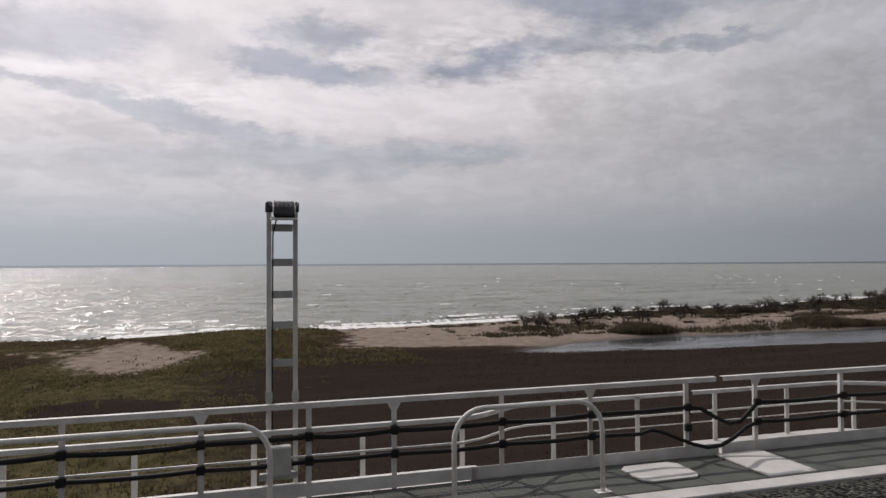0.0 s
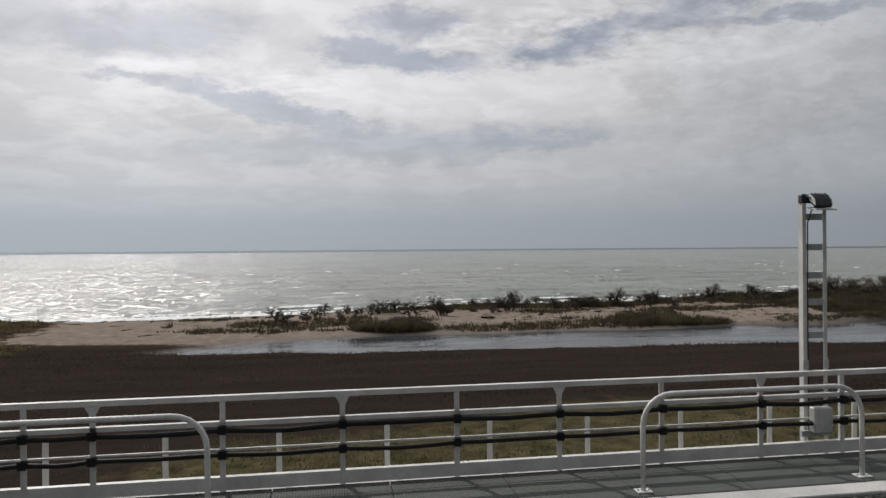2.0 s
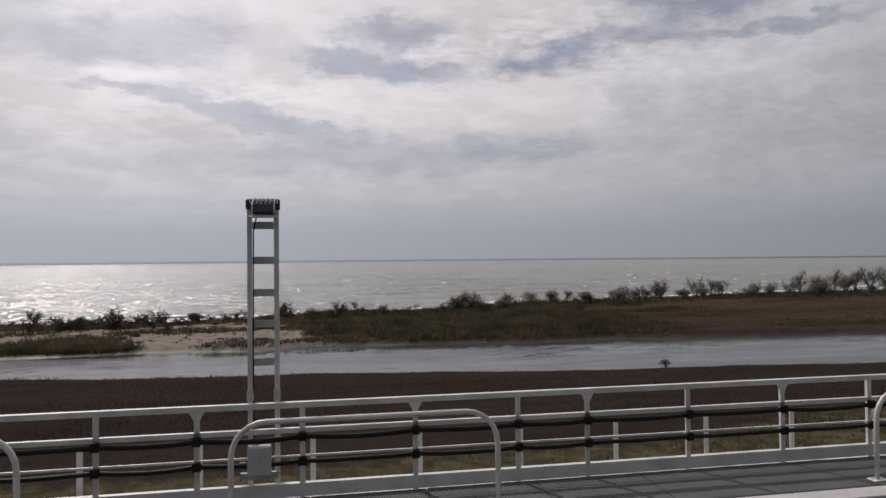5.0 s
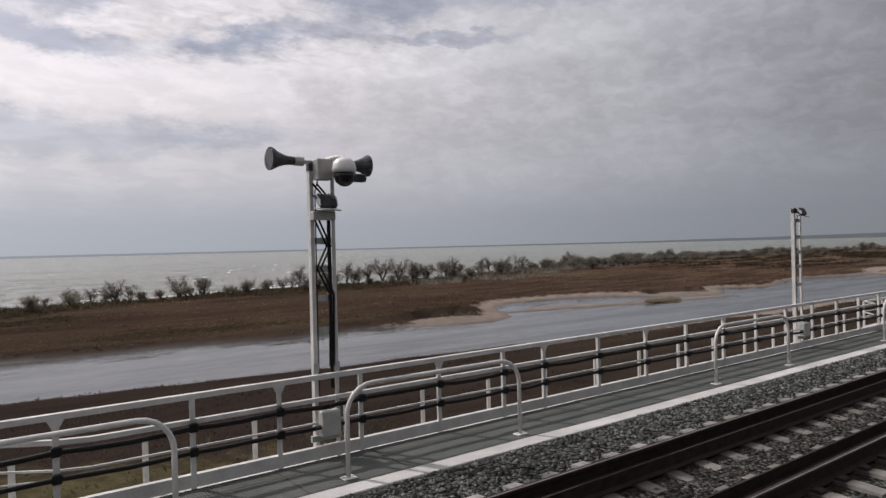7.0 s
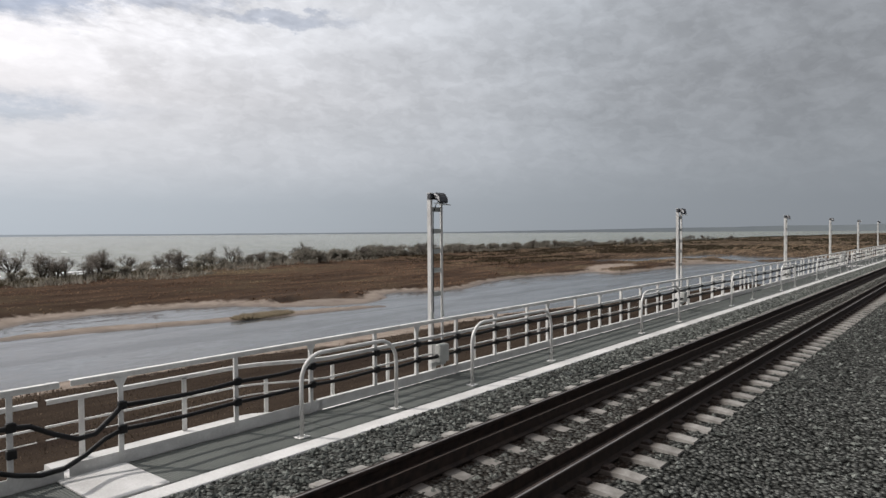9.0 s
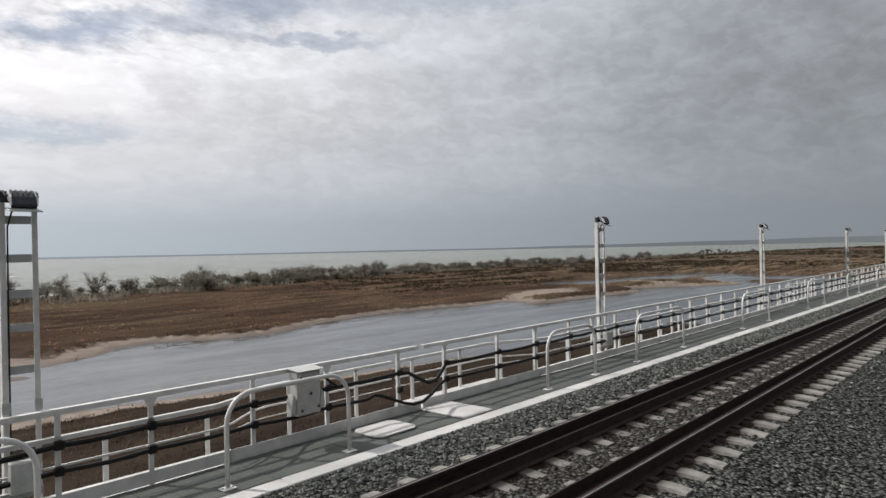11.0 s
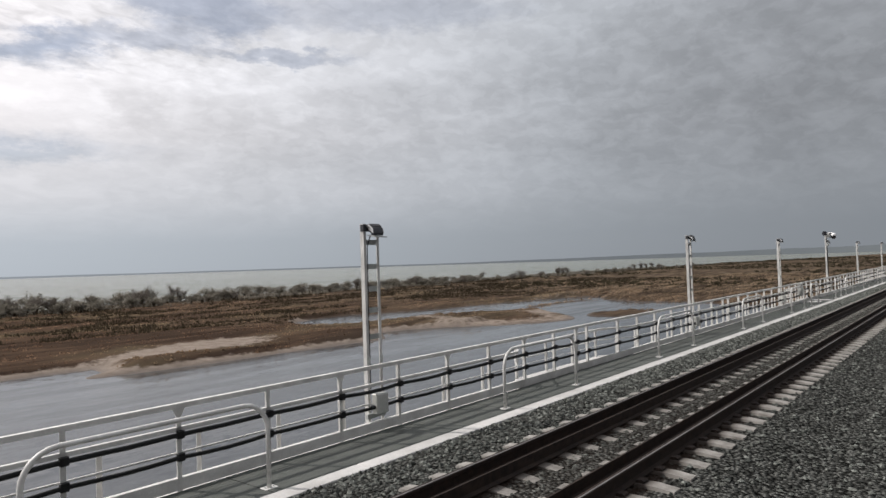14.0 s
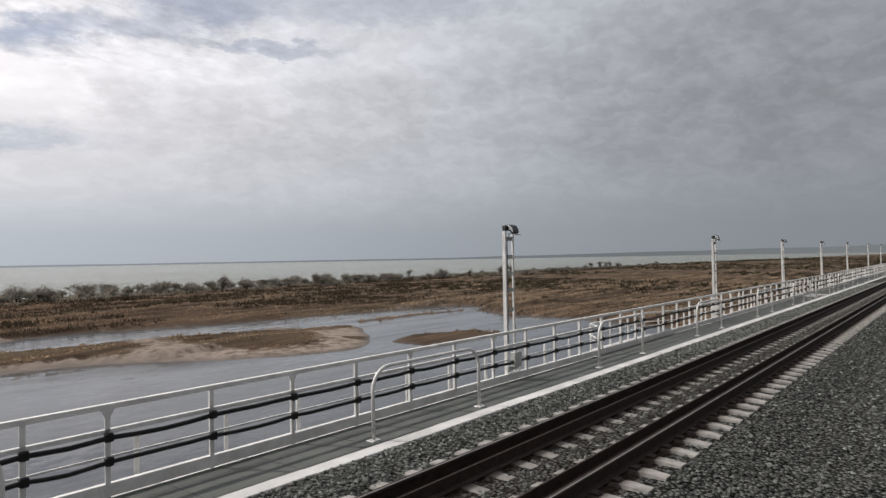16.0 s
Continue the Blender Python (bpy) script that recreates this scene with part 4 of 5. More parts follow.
# ---- trees and shrubs ----
def bare_tree(seed, height, spread, leafy, levels=4, mat_like=False):
    """Branching wood, fine twigs, and sprays of short twigs round the twig ends."""
    rng = random.Random(seed)
    wood, twig, tips = Shape(), Shape(), []

    def blade(p, end, d, half):
        side = d.cross(Vector((rng.uniform(-1, 1), rng.uniform(-1, 1), rng.uniform(-1, 1)))).normalized() * half
        k = len(twig.v)
        twig.v += [tuple(p - side), tuple(p + side), tuple(end + side * 0.4), tuple(end - side * 0.4)]
        twig.f.append((k, k + 1, k + 2, k + 3))

    def grow(p, d, length, radius, level):
        mid = p + d * length * 0.5 + Vector((rng.uniform(-1, 1), rng.uniform(-1, 1), rng.uniform(-0.3, 0.6))) * length * 0.10
        end = p + d * length + Vector((rng.uniform(-1, 1), rng.uniform(-1, 1), 0)) * length * 0.12
        if level < 2:
            wood.tube([p, mid, end], [radius, radius * 0.8, radius * 0.5], 5 if level == 0 else 3, False)
        else:
            blade(p, end, d, max(radius, 0.022) * 1.2)
            tips.append((end, d))
        if level < levels:
            for _ in range({0: 5, 1: 5, 2: 3, 3: 2}[level]):
                t = rng.uniform(0.3, 1.0)
                q = p.lerp(mid, t * 2) if t < 0.5 else mid.lerp(end, t * 2 - 1)
                nd = (d + Vector((rng.uniform(-1, 1), rng.uniform(-1, 1), rng.uniform(-0.35, 0.6))) * spread).normalized()
                grow(q, nd, length * rng.uniform(0.45, 0.72), max(radius * 0.5, 0.016), level + 1)

    for k in range(rng.choice((2, 3, 3))):
        d = Vector((rng.uniform(-0.5, 0.5), rng.uniform(-0.5, 0.5), 1)).normalized()
        grow(Vector((rng.uniform(-0.2, 0.2), rng.uniform(-0.2, 0.2), -0.15)), d, height * 0.40, height * 0.022 + 0.02, 0)
    for _ in range(leafy):
        c, d = rng.choice(tips)
        c = c + Vector((rng.gauss(0, 1), rng.gauss(0, 1), rng.gauss(-0.3, 0.8))) * 0.05 * height
        c.z = rng.uniform(0.0, 0.9) * c.z if mat_like else max(c.z, rng.uniform(0.02, 0.25) * height)
        u = (d + Vector((rng.uniform(-1, 1), rng.uniform(-1, 1), rng.uniform(-0.8, 0.9)))).normalized() * rng.uniform(0.18, 0.42) * (height / 4) ** 0.5
        blade(c - u * 0.5, c + u * 0.5, u, rng.uniform(0.025, 0.06))
    return wood, twig


def plant_kind(name, seed, height, spread, leafy, crown_mat, label, category, group, levels=4, mat_like=False):
    wood, twig = bare_tree(seed, height, spread, leafy, levels, mat_like)
    t = thing(name, label, category, group, (0, 0, -300))
    part("trunk", wood, BARK, t)
    part("crown", twig, crown_mat, t)
    return t


TREES = [plant_kind("bare_tree", 20 + k, h, 0.85, leaf, TWIG, "leafless grey tree with a ragged crown on the beach ridge", "tree", "trees along the beach")
         for k, (h, leaf) in enumerate(((7.4, 420), (8.2, 560), (6.8, 700), (8.6, 380), (7.2, 840)))]
BUSHES = [plant_kind("tamarisk_shrub", 40 + k, h, 1.2, leaf, SHRUB, "rounded grey-green shrub on the beach ridge", "shrub", "shrubs along the beach", 3)
          for k, (h, leaf) in enumerate(((4.2, 720), (4.8, 800), (3.6, 640)))]
SCRUBS = [plant_kind("dune_scrub", 60 + k, h, 1.3, leaf, SCRUBLEAF, "low dark olive scrub on the sand", "shrub", "scrub on the dunes", 3, True)
          for k, (h, leaf) in enumerate(((1.0, 300), (1.2, 360), (0.8, 240)))]
SNAGS = [plant_kind("dead_shrub", 70 + k, h, 1.5, 0, BARK, "leafless dead shrub with sprawling dark branches", "shrub", "dead shrubs on the beach", 3)
         for k, h in enumerate((2.4, 3.0, 2.0))]
used = set()


def plant(proto, x, y, size, spin, wide=1.0):
    z = float(land(np.array([x]), np.array([y]))[0][0])
    m = Matrix.Translation((x, y, z)) @ Matrix.Rotation(spin, 4, "Z") @ Matrix.Diagonal((size * wide, size * wide, size, 1))
    if proto not in used:                      # the first of a kind is the one that was built
        used.add(proto)
        proto.matrix_basis = m
        return proto
    c = copy_thing(proto, m)
    c.scale = (size * wide, size * wide, size)
    return c


rng = random.Random(77)
for x in list(np.arange(128, 190, 8.5)) + list(np.arange(190, 300, 4.8)):   # single trees on the spit
    xx = x + rng.uniform(-3.5, 3.5)
    plant(rng.choice(TREES), xx, float(surf_y(np.array([xx]))[0]) - rng.uniform(7, 17), rng.uniform(0.6, 1.0) * float(np.interp(xx, [180, 200, 240, 255], [0.56, 0.80, 0.90, 1.14])), rng.uniform(0, 6.2))
for x in np.arange(285, 470, 4.2):             # a thicket further on
    xx = x + rng.uniform(-2, 2)
    plant(rng.choice(TREES + BUSHES), xx, float(surf_y(np.array([xx]))[0]) - rng.uniform(6, 26), rng.uniform(0.6, 1.0), rng.uniform(0, 6.2), 1.15)
for x in np.arange(150, 640, 4.6):
    xx = x + rng.uniform(-2, 2)
    plant(rng.choice(BUSHES), xx, float(surf_y(np.array([xx]))[0]) - rng.uniform(6, 22), rng.uniform(0.7, 1.25), rng.uniform(0, 6.2))
for x in np.arange(360, 640, 2.6):             # a low belt of shrubs
    xx = x + rng.uniform(-2, 2)
    plant(rng.choice(BUSHES), xx, float(surf_y(np.array([xx]))[0]) - rng.uniform(5, 34), rng.uniform(0.75, 1.35) * (1.2 if xx < 460 else 1.0), rng.uniform(0, 6.2), 1.3)
for x in np.arange(470, 960, 6.0):
    xx = x + rng.uniform(-4, 4)
    plant(rng.choice(BUSHES + TREES[2:3]), xx, float(surf_y(np.array([xx]))[0]) - rng.uniform(8, 60), rng.uniform(0.55, 1.1), rng.uniform(0, 6.2))
for _ in range(70):                            # scattered scrub on the sand, in drifts
    xx = rng.choice((44, 55, 68, 84, 97, 112, 124, 138, 148)) + rng.gauss(0, 5.0)
    plant(rng.choice(SCRUBS), xx, float(surf_y(np.array([xx]))[0]) - rng.choice((12, 15, 18, 24, 28)) + rng.gauss(0, 1.6), rng.uniform(0.4, 0.8), rng.uniform(0, 6.2), 2.0)
for _ in range(95):                            # dead shrubs among the drifts
    xx = rng.uniform(34, 165)
    plant(rng.choice(SNAGS), xx, float(surf_y(np.array([xx]))[0]) - rng.uniform(8, 24), rng.uniform(0.6, 1.2), rng.uniform(0, 6.2), 1.6)
for x, dy, s in ((36, 13, 1.0), (41, 12, 1.3), (44, 15, 1.1), (47, 24, 0.9), (53, 28, 1.5), (56, 29, 1.5), (59, 28, 1.4), (50, 27, 1.2), (62, 15, 0.9), (66, 17, 1.2), (70, 14, 1.5), (76, 10, 1.3), (80, 11, 1.7), (84, 10, 1.9), (87, 12, 1.8),
                 (91, 14, 1.4), (95, 26, 1.1), (99, 28, 1.2), (103, 27, 1.1), (108, 20, 1.2), (112, 16, 1.6), (116, 18, 1.9), (121, 22, 1.6), (126, 20, 1.8), (131, 16, 1.5), (137, 19, 1.7), (142, 14, 1.6), (148, 17, 1.8), (22, 11, 0.8), (-25, 5, 0.8), (-20, 5, 0.9), (88, 27, 1.0), (92, 28, 1.2)):
    plant(rng.choice(SCRUBS), x, float(surf_y(np.array([x]))[0]) - dy, s * 0.55, rng.uniform(0, 6.2), 2.3)
for x, y, s in ((560, 95, 1.4), (540, 78, 1.3), (575, 120, 1.1), (600, 70, 1.2)):
    plant(rng.choice(SCRUBS), x, y, s, rng.uniform(0, 6.2))
plant(SNAGS[2], 157, 60.5, 0.9, 1.0, 1.2)
for x, dy, s in ((64, 13, 1.5), (71, 11, 1.9), (74, 14, 1.6), (79, 10, 1.7), (83, 12, 2.1), (86, 10, 1.8), (96, 13, 1.6), (104, 12, 1.9), (111, 15, 1.7), (118, 13, 2.0), (127, 14, 1.8), (46, 12, 1.3), (75, 23, 2.0), (78, 22, 1.5), (83.5, 22, 2.1), (86.5, 21, 2.2), (89, 22, 1.8), (94, 20, 2.0), (100, 20, 1.9)):   # taller dead shrubs on the ridge
    plant(SNAGS[int(x) % 3], x, float(surf_y(np.array([x]))[0]) - dy, s * 0.8, x * 1.3, 1.4)


# ---- the bridge: spans, track, walkway ----
LEFT, RIGHT = X0 + SPANS[0] * SPAN, X0 + (SPANS[-1] + 1) * SPAN


def bridge_span(n):
    a = X0 + n * SPAN + JOINT
    t = thing("bridge_span", "pale concrete bridge span on a plain pier", "bridge", "spans of the bridge", (a, 0, 0), "structure")
    deck = Shape()
    deck.prism([(-4.2, -0.32), (6.78, -0.32), (6.78, -0.13), (9.02, -0.13), (9.02, -0.40), (6.9, -0.62), (5.6, -2.3), (-3.4, -2.3), (-4.2, -0.8)], 0.02, SPAN - 0.02)
    part("girder", deck, CONCRETE, t)
    pier = Shape()
    pier.prism([(-2.6, -9.2), (5.0, -9.2), (5.0, -2.3), (-2.6, -2.3)], -1.3, 1.3)
    part("pier", pier, CONCRETE, t, bevel=0.05)
    return t


first = bridge_span(SPANS[0])
for n in SPANS[1:]:
    copy_thing(first, pose(X0 + n * SPAN + JOINT, 0, 0))

# grassed banks that carry the line on beyond the bridge
for a, b in ((LEFT + JOINT - 900, LEFT + JOINT - 0.1), (RIGHT + JOINT + 0.1, RIGHT + JOINT + 1600)):
    bank = Shape().prism([(-16.5, -8.3), (21.5, -8.3), (9.6, -0.36), (9.0, -0.34), (-4.6, -0.34), (-5.2, -0.36)], a, b)
    tagged(new("embankment", bank.mesh("embankment", GROUND, bevel=0.0)), "grassy earth bank carrying the railway beyond the bridge", "embankment", kind="structure")

# the bed of crushed stone
bed = Shape()
for a in np.arange(LEFT, RIGHT, 20.0):
    bed.prism([(-4.1, -0.32), (6.79, -0.32), (6.79, -0.02), (6.6, 0.03), (5.9, 0.15), (5.0, 0.178), (3.4, 0.178), (2.6, 0.16), (1.8, 0.06), (0.4, 0.06), (-0.5, 0.16), (-4.1, 0.16)], a, min(a + 20.0, RIGHT))
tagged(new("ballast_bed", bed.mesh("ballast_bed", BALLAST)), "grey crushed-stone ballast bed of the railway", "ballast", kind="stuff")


def stones(name, length, seed):
    """Loose angular stones over one length of the bed."""
    r = np.random.default_rng(seed)
    count = 900
    x = r.uniform(0, length, count)
    y = np.where(r.random(count) < 0.56, r.uniform(5.35, 6.80, count), r.uniform(0.9, 5.4, count))
    top = np.interp(y, [0.4, 1.8, 2.6, 3.4, 5.0, 5.9, 6.6, 6.79], [0.06, 0.06, 0.16, 0.165, 0.165, 0.15, 0.03, -0.01])
    v, f = [], []
    for px, py, pz in zip(x, y, top):
        s = r.uniform(0.022, 0.050)
        base = len(v)
        tip = r.uniform(0.5, 1.1, 6) * s
        ang = r.uniform(0, 6.283)
        ca, sa = math.cos(ang), math.sin(ang)
        for k, (dx, dy, dz) in enumerate(((1, 0, 0.1), (0, 1, -0.1), (-1, 0, 0.15), (0, -1, 0), (0.2, 0.1, 0.8), (0, 0, -0.8))):
            dx, dy, dz = dx * tip[k] * 1.3, dy * tip[k], dz * tip[k]
            v.append((px + ca * dx - sa * dy, py + sa * dx + ca * dy, pz + 0.012 + dz))
        f += [(base + i, base + (i + 1) % 4, base + 4) for i in range(4)] + [(base + (i + 1) % 4, base + i, base + 5) for i in range(4)]
    me = bpy.data.meshes.new(name)
    me.from_pydata(v, [], f)
    me.materials.append(STONE)
    return me


stone_kinds = [stones("ballast_stones", SPAN / 20, 31 + k) for k in range(4)]
for i in range(54, 168):
    ob = new("ballast_stones", stone_kinds[(i * 7 + i // 5) % 4])
    ob.location = (X0 + i * SPAN / 20, 0, 0)
    tagged(ob, "loose angular grey ballast stones", "ballast", kind="stuff")


def rail_profile(y, z, s=1.0):
    half = [(0.075, 0.0), (0.075, 0.012), (0.012, 0.03), (0.010, 0.13), (0.035, 0.148)]
    head = [(0.036, 0.148), (0.036, 0.172), (0.030, 0.180)]
    pts = half + head
    return [(y + a * s, z + b * s) for a, b in pts] + [(y - a * s, z + b * s) for a, b in reversed(pts)]


def railway_track():
    t = thing("railway_track", "railway track with rusty rails on pale concrete sleepers", "railway track")
    for y in (3.36, 4.955):
        rail = Shape()
        rail.prism(rail_profile(y, 0.205), LEFT, RIGHT)
        r = part("rail", rail, RUST, t, "rusty brown steel rail")
        crown = Shape()
        crown.prism([(y - 0.026, 0.384), (y - 0.004, 0.384), (y - 0.006, 0.3885), (y - 0.024, 0.3885)], LEFT, RIGHT)
        part("running_face", crown, RAILHEAD, r, "worn shiny top of the rail")
    for y in (3.66, 4.655):
        guard = Shape()
        guard.prism([(y - 0.07, 0.20), (y + 0.07, 0.20), (y + 0.07, 0.215), (y + 0.012, 0.23), (y + 0.012, 0.36), (y - 0.012, 0.36), (y - 0.012, 0.23), (y - 0.07, 0.215)], LEFT, RIGHT)
        part("guard_rail", guard, RUST, t, "dark rusty guard rail inside the track")
    return t


track = railway_track()


def sleeper_shape():
    s = Shape()
    # seen from the side: deep ends, a lower waist; drawn as three joined lengths
    for y0, y1, h0, h1 in ((2.82, 3.06, 0.19, 0.215), (3.06, 3.70, 0.215, 0.205), (3.70, 4.16, 0.205, 0.165), (4.16, 4.62, 0.165, 0.205), (4.62, 5.26, 0.205, 0.215), (5.26, 5.50, 0.215, 0.19)):
        n = len(s.v)
        for y, h in ((y0, h0), (y1, h1)):
            s.v += [(-0.145, y, 0.0), (0.145, y, 0.0), (0.095, y, h), (-0.095, y, h)]
        s.f += [(n, n + 1, n + 5, n + 4), (n + 1, n + 2, n + 6, n + 5), (n + 2, n + 3, n + 7, n + 6), (n + 3, n, n + 4, n + 7)]
        if y0 == 2.82:
            s.f.append((n, n + 3, n + 2, n + 1))
        if y1 == 5.50:
            s.f.append((n + 4, n + 5, n + 6, n + 7))
    return s


def clip_shape(seats=(3.36, 4.955)):
    """A rail seat plate with a raised shoulder on each side, for each rail."""
    s = Shape()
    for y in seats:
        s.prism([(y - 0.18, 0.200), (y + 0.18, 0.200), (y + 0.18, 0.235), (y + 0.15, 0.250), (y + 0.08, 0.245), (y + 0.07, 0.2085), (y - 0.07, 0.2085), (y - 0.08, 0.245), (y - 0.15, 0.250), (y - 0.18, 0.235)], -0.06, 0.06)
    return s


sleeper = sleeper_shape().mesh("sleeper", SLEEPER, weld=True)
clips = [clip_shape((y,)).mesh("fastening", RUST) for y in (3.36, 4.955)]
SLEEPER_STEP = 0.545
for k in range(300):
    sl = part("sleeper", sleeper, None, track, at=(155.0 + SLEEPER_STEP * k, 0, 0))
    for seat in clips:
        part("fastening", seat, None, sl)
rest, rest_clips = Shape(), Shape()
for k in list(range(-284, 0)) + list(range(300, 775)):
    x = 155.0 + SLEEPER_STEP * k
    for target, source in ((rest, sleeper_shape()), (rest_clips, clip_shape())):
        n = len(target.v)
        target.v += [(a + x, b, c) for a, b, c in source.v]
        target.f += [tuple(n + i for i in q) for q in source.f]


def quick(shape, name, material):
    me = bpy.data.meshes.new(name)
    me.from_pydata(shape.v, [], shape.f)
    me.materials.append(material)
    return me


far_sleepers = part("sleepers", quick(rest, "sleepers", SLEEPER), None, track, "pale concrete sleepers further along")
tagged(far_sleepers, kind="stuff")
tagged(part("fastenings", quick(rest_clips, "fastenings", RUST), None, track, "rusty rail fastenings"), kind="stuff")


# ---- walkway and kerb ----
walkway = thing("walkway", "grey-green ribbed grating walkway beside the track", "walkway", kind="structure")
kerb = thing("kerb", "pale concrete kerb between ballast and walkway", "kerb", kind="structure")
panel = Shape().box((0.006, 7.112, -0.05), (SPAN / 40 - 0.006, 8.20, 0.0)).mesh("panel", GRATING)
block = Shape().box((0.004, 6.80, -0.30), (SPAN / 20 - 0.004, 7.10, 0.015)).mesh("kerb_block", KERB, bevel=0.012)
rng = random.Random(3)
for i in range(40, 340):
    part("panel", panel, None, walkway, at=(X0 + i * SPAN / 40, 0, rng.uniform(-0.004, 0.004)))
far_panels = Shape()
for i in list(range(-40, 40)) + list(range(340, 480)):
    x = X0 + i * SPAN / 40
    far_panels.box((x + 0.006, 7.112, -0.05), (x + SPAN / 40 - 0.006, 8.20, 0.0))
tagged(part("panels", quick(far_panels, "panels", GRATING), None, walkway), kind="stuff")
for i in range(-20, 240):
    part("kerb_block", block, None, kerb, at=(X0 + i * SPAN / 20, rng.uniform(-0.004, 0.004), rng.uniform(-0.003, 0.003)))


# ---- railing of one span ----
def post_shape(gusset):
    s = Shape()
    s.prism([(-0.032, FENCE_Y - 0.028), (0.032, FENCE_Y - 0.028), (0.032, FENCE_Y - 0.020), (0.005, FENCE_Y - 0.020), (0.005, FENCE_Y + 0.045), (-0.005, FENCE_Y + 0.045), (-0.005, FENCE_Y - 0.020), (-0.032, FENCE_Y - 0.020)], -0.10, 1.07, 2)
    if gusset:
        s.prism([(-0.032, 0.96), (0.032, 0.96), (0.085, 1.06), (-0.085, 1.06)], FENCE_Y - 0.030, FENCE_Y - 0.022, 1)
    return s


def runs(lo, hi, step=0.45):
    k = max(1, int(round((hi - lo) / step)))
    return [lo + (hi - lo) * i / k for i in range(k + 1)]


def angle_profile(z_top, tall, deep, wall=0.008):
    return [(-0.028, z_top - tall), (-0.028, z_top), (deep - 0.028, z_top), (deep - 0.028, z_top - wall), (-0.028 + wall, z_top - wall), (-0.028 + wall, z_top - tall)]


def railing():
    t = thing("bridge_railing", "white-painted steel bridge railing with a solid kick plate", "railing", "railings of the bridge spans")
    top = Shape().prism([(FENCE_Y + u, w) for u, w in angle_profile(1.125, 0.066, 0.075)], JOINT + 0.06, JOINT + SPAN - 0.06)
    part("top_rail", top, PAINT, t)
    span_r = [r for r in runs(JOINT + 0.05, JOINT + SPAN - 0.05, 0.3)]
    wrapped = lambda profile, lift=0.0: sloped_over(span_r, profile, lift)
    part("middle_rail", wrapped(angle_profile(0.82, 0.056, 0.06), -0.03), PAINT, t)
    part("lower_rail", wrapped([(0.02, 0.46), (0.02, 0.485), (0.045, 0.485), (0.045, 0.46)], -0.02), PAINT, t)
    part("wire_rail", wrapped([(0.02, 0.385), (0.02, 0.398), (0.033, 0.398), (0.033, 0.385)], -0.10), PAINT, t)
    for lo, hi in ((JOINT + 3.75, BAY - 3.0), (BAY + 3.0, JOINT + SPAN - 3.75)):
        kick = Shape().prism([(FENCE_Y - 0.024, 0.005), (FENCE_Y - 0.024, 0.162), (FENCE_Y + 0.05, 0.162), (FENCE_Y + 0.05, 0.154), (FENCE_Y - 0.016, 0.154), (FENCE_Y - 0.016, 0.005)], lo, hi)
        part("kick_plate", kick, PAINT, t)
    for mid, half in ((JOINT + 0.03, 2.9), (BAY, 2.2), (JOINT + SPAN - 0.03, 2.9)):
        lo = mid if mid < 7 else mid - half - 0.9
        hi = mid if mid > 50 else mid + half + 0.9
        kick = Shape().prism([(FENCE_Y - 0.024, 0.005), (FENCE_Y - 0.024, 0.162), (FENCE_Y - 0.012, 0.162), (FENCE_Y - 0.012, 0.005)], lo, hi)
        part("kick_plate", kick, PAINT, t)
        slab = Shape()
        inner = lambda x: FENCE_Y - 0.010
        outer = lambda x: FENCE_Y + 0.06 + outward(x) * (OUTER_Y - FENCE_Y - 0.02)
        xs = runs(lo, hi, 0.3)
        for i, x in enumerate(xs):
            slab.v += [(x, inner(x), -0.12), (x, outer(x), -0.12), (x, outer(x), 0.0), (x, inner(x), 0.0)]
            if i:
                a, b = 4 * (i - 1), 4 * i
                slab.f += [(a + j, a + (j + 1) % 4, b + (j + 1) % 4, b + j) for j in range(4)]
        slab.f += [(3, 2, 1, 0), tuple(range(len(slab.v) - 4, len(slab.v)))]
        part("refuge_floor", slab, KERB, t, "pale refuge floor outside the railing")
    plain, braced = post_shape(False).mesh("post", PAINT), post_shape(True).mesh("post", PAINT)
    for i, r in enumerate(POSTS):
        part("post", braced if i % 2 else plain, None, t, at=(r if r > JOINT else r + SPAN, 0, 0))
    stub = Shape().prism([(-0.035, -0.028), (0.035, -0.028), (0.035, -0.018), (0.006, -0.018), (0.006, 0.03), (-0.006, 0.03), (-0.006, -0.018), (-0.035, -0.018)], -0.35, 0.53, 2).mesh("outer_post", PAINT)
    tall = Shape().prism([(-0.035, -0.028), (0.035, -0.028), (0.035, -0.018), (0.006, -0.018), (0.006, 0.03), (-0.006, 0.03), (-0.006, -0.018), (-0.035, -0.018)], -0.05, 0.76, 2).mesh("outer_post", PAINT)
    for k in range(40):
        r = JOINT + 0.45 + k * SPAN / 40
        part("outer_post", tall if outward(r % SPAN) > 0.9 else stub, None, t, at=(r, OUTER_Y, 0))
    return t


def sloped_over(rs, profile, lift):
    s = Shape()
    k = len(profile)
    for i, r in enumerate(rs):
        o = outward(r if r < SPAN else r - SPAN)
        s.v += [(r, FENCE_Y + o * (OUTER_Y - FENCE_Y) + u, w + o * lift) for u, w in profile]
        if i:
            a, b = (i - 1) * k, i * k
            s.f += [(a + j, a + (j + 1) % k, b + (j + 1) % k, b + j) for j in range(k)]
    s.f += [tuple(range(k - 1, -1, -1)), tuple(range(len(s.v) - k, len(s.v)))]
    return s


first = railing()
first.location = (X0 + SPANS[0] * SPAN, 0, 0)
for n in SPANS[1:]:
    copy_thing(first, pose(X0 + n * SPAN, 0, 0))


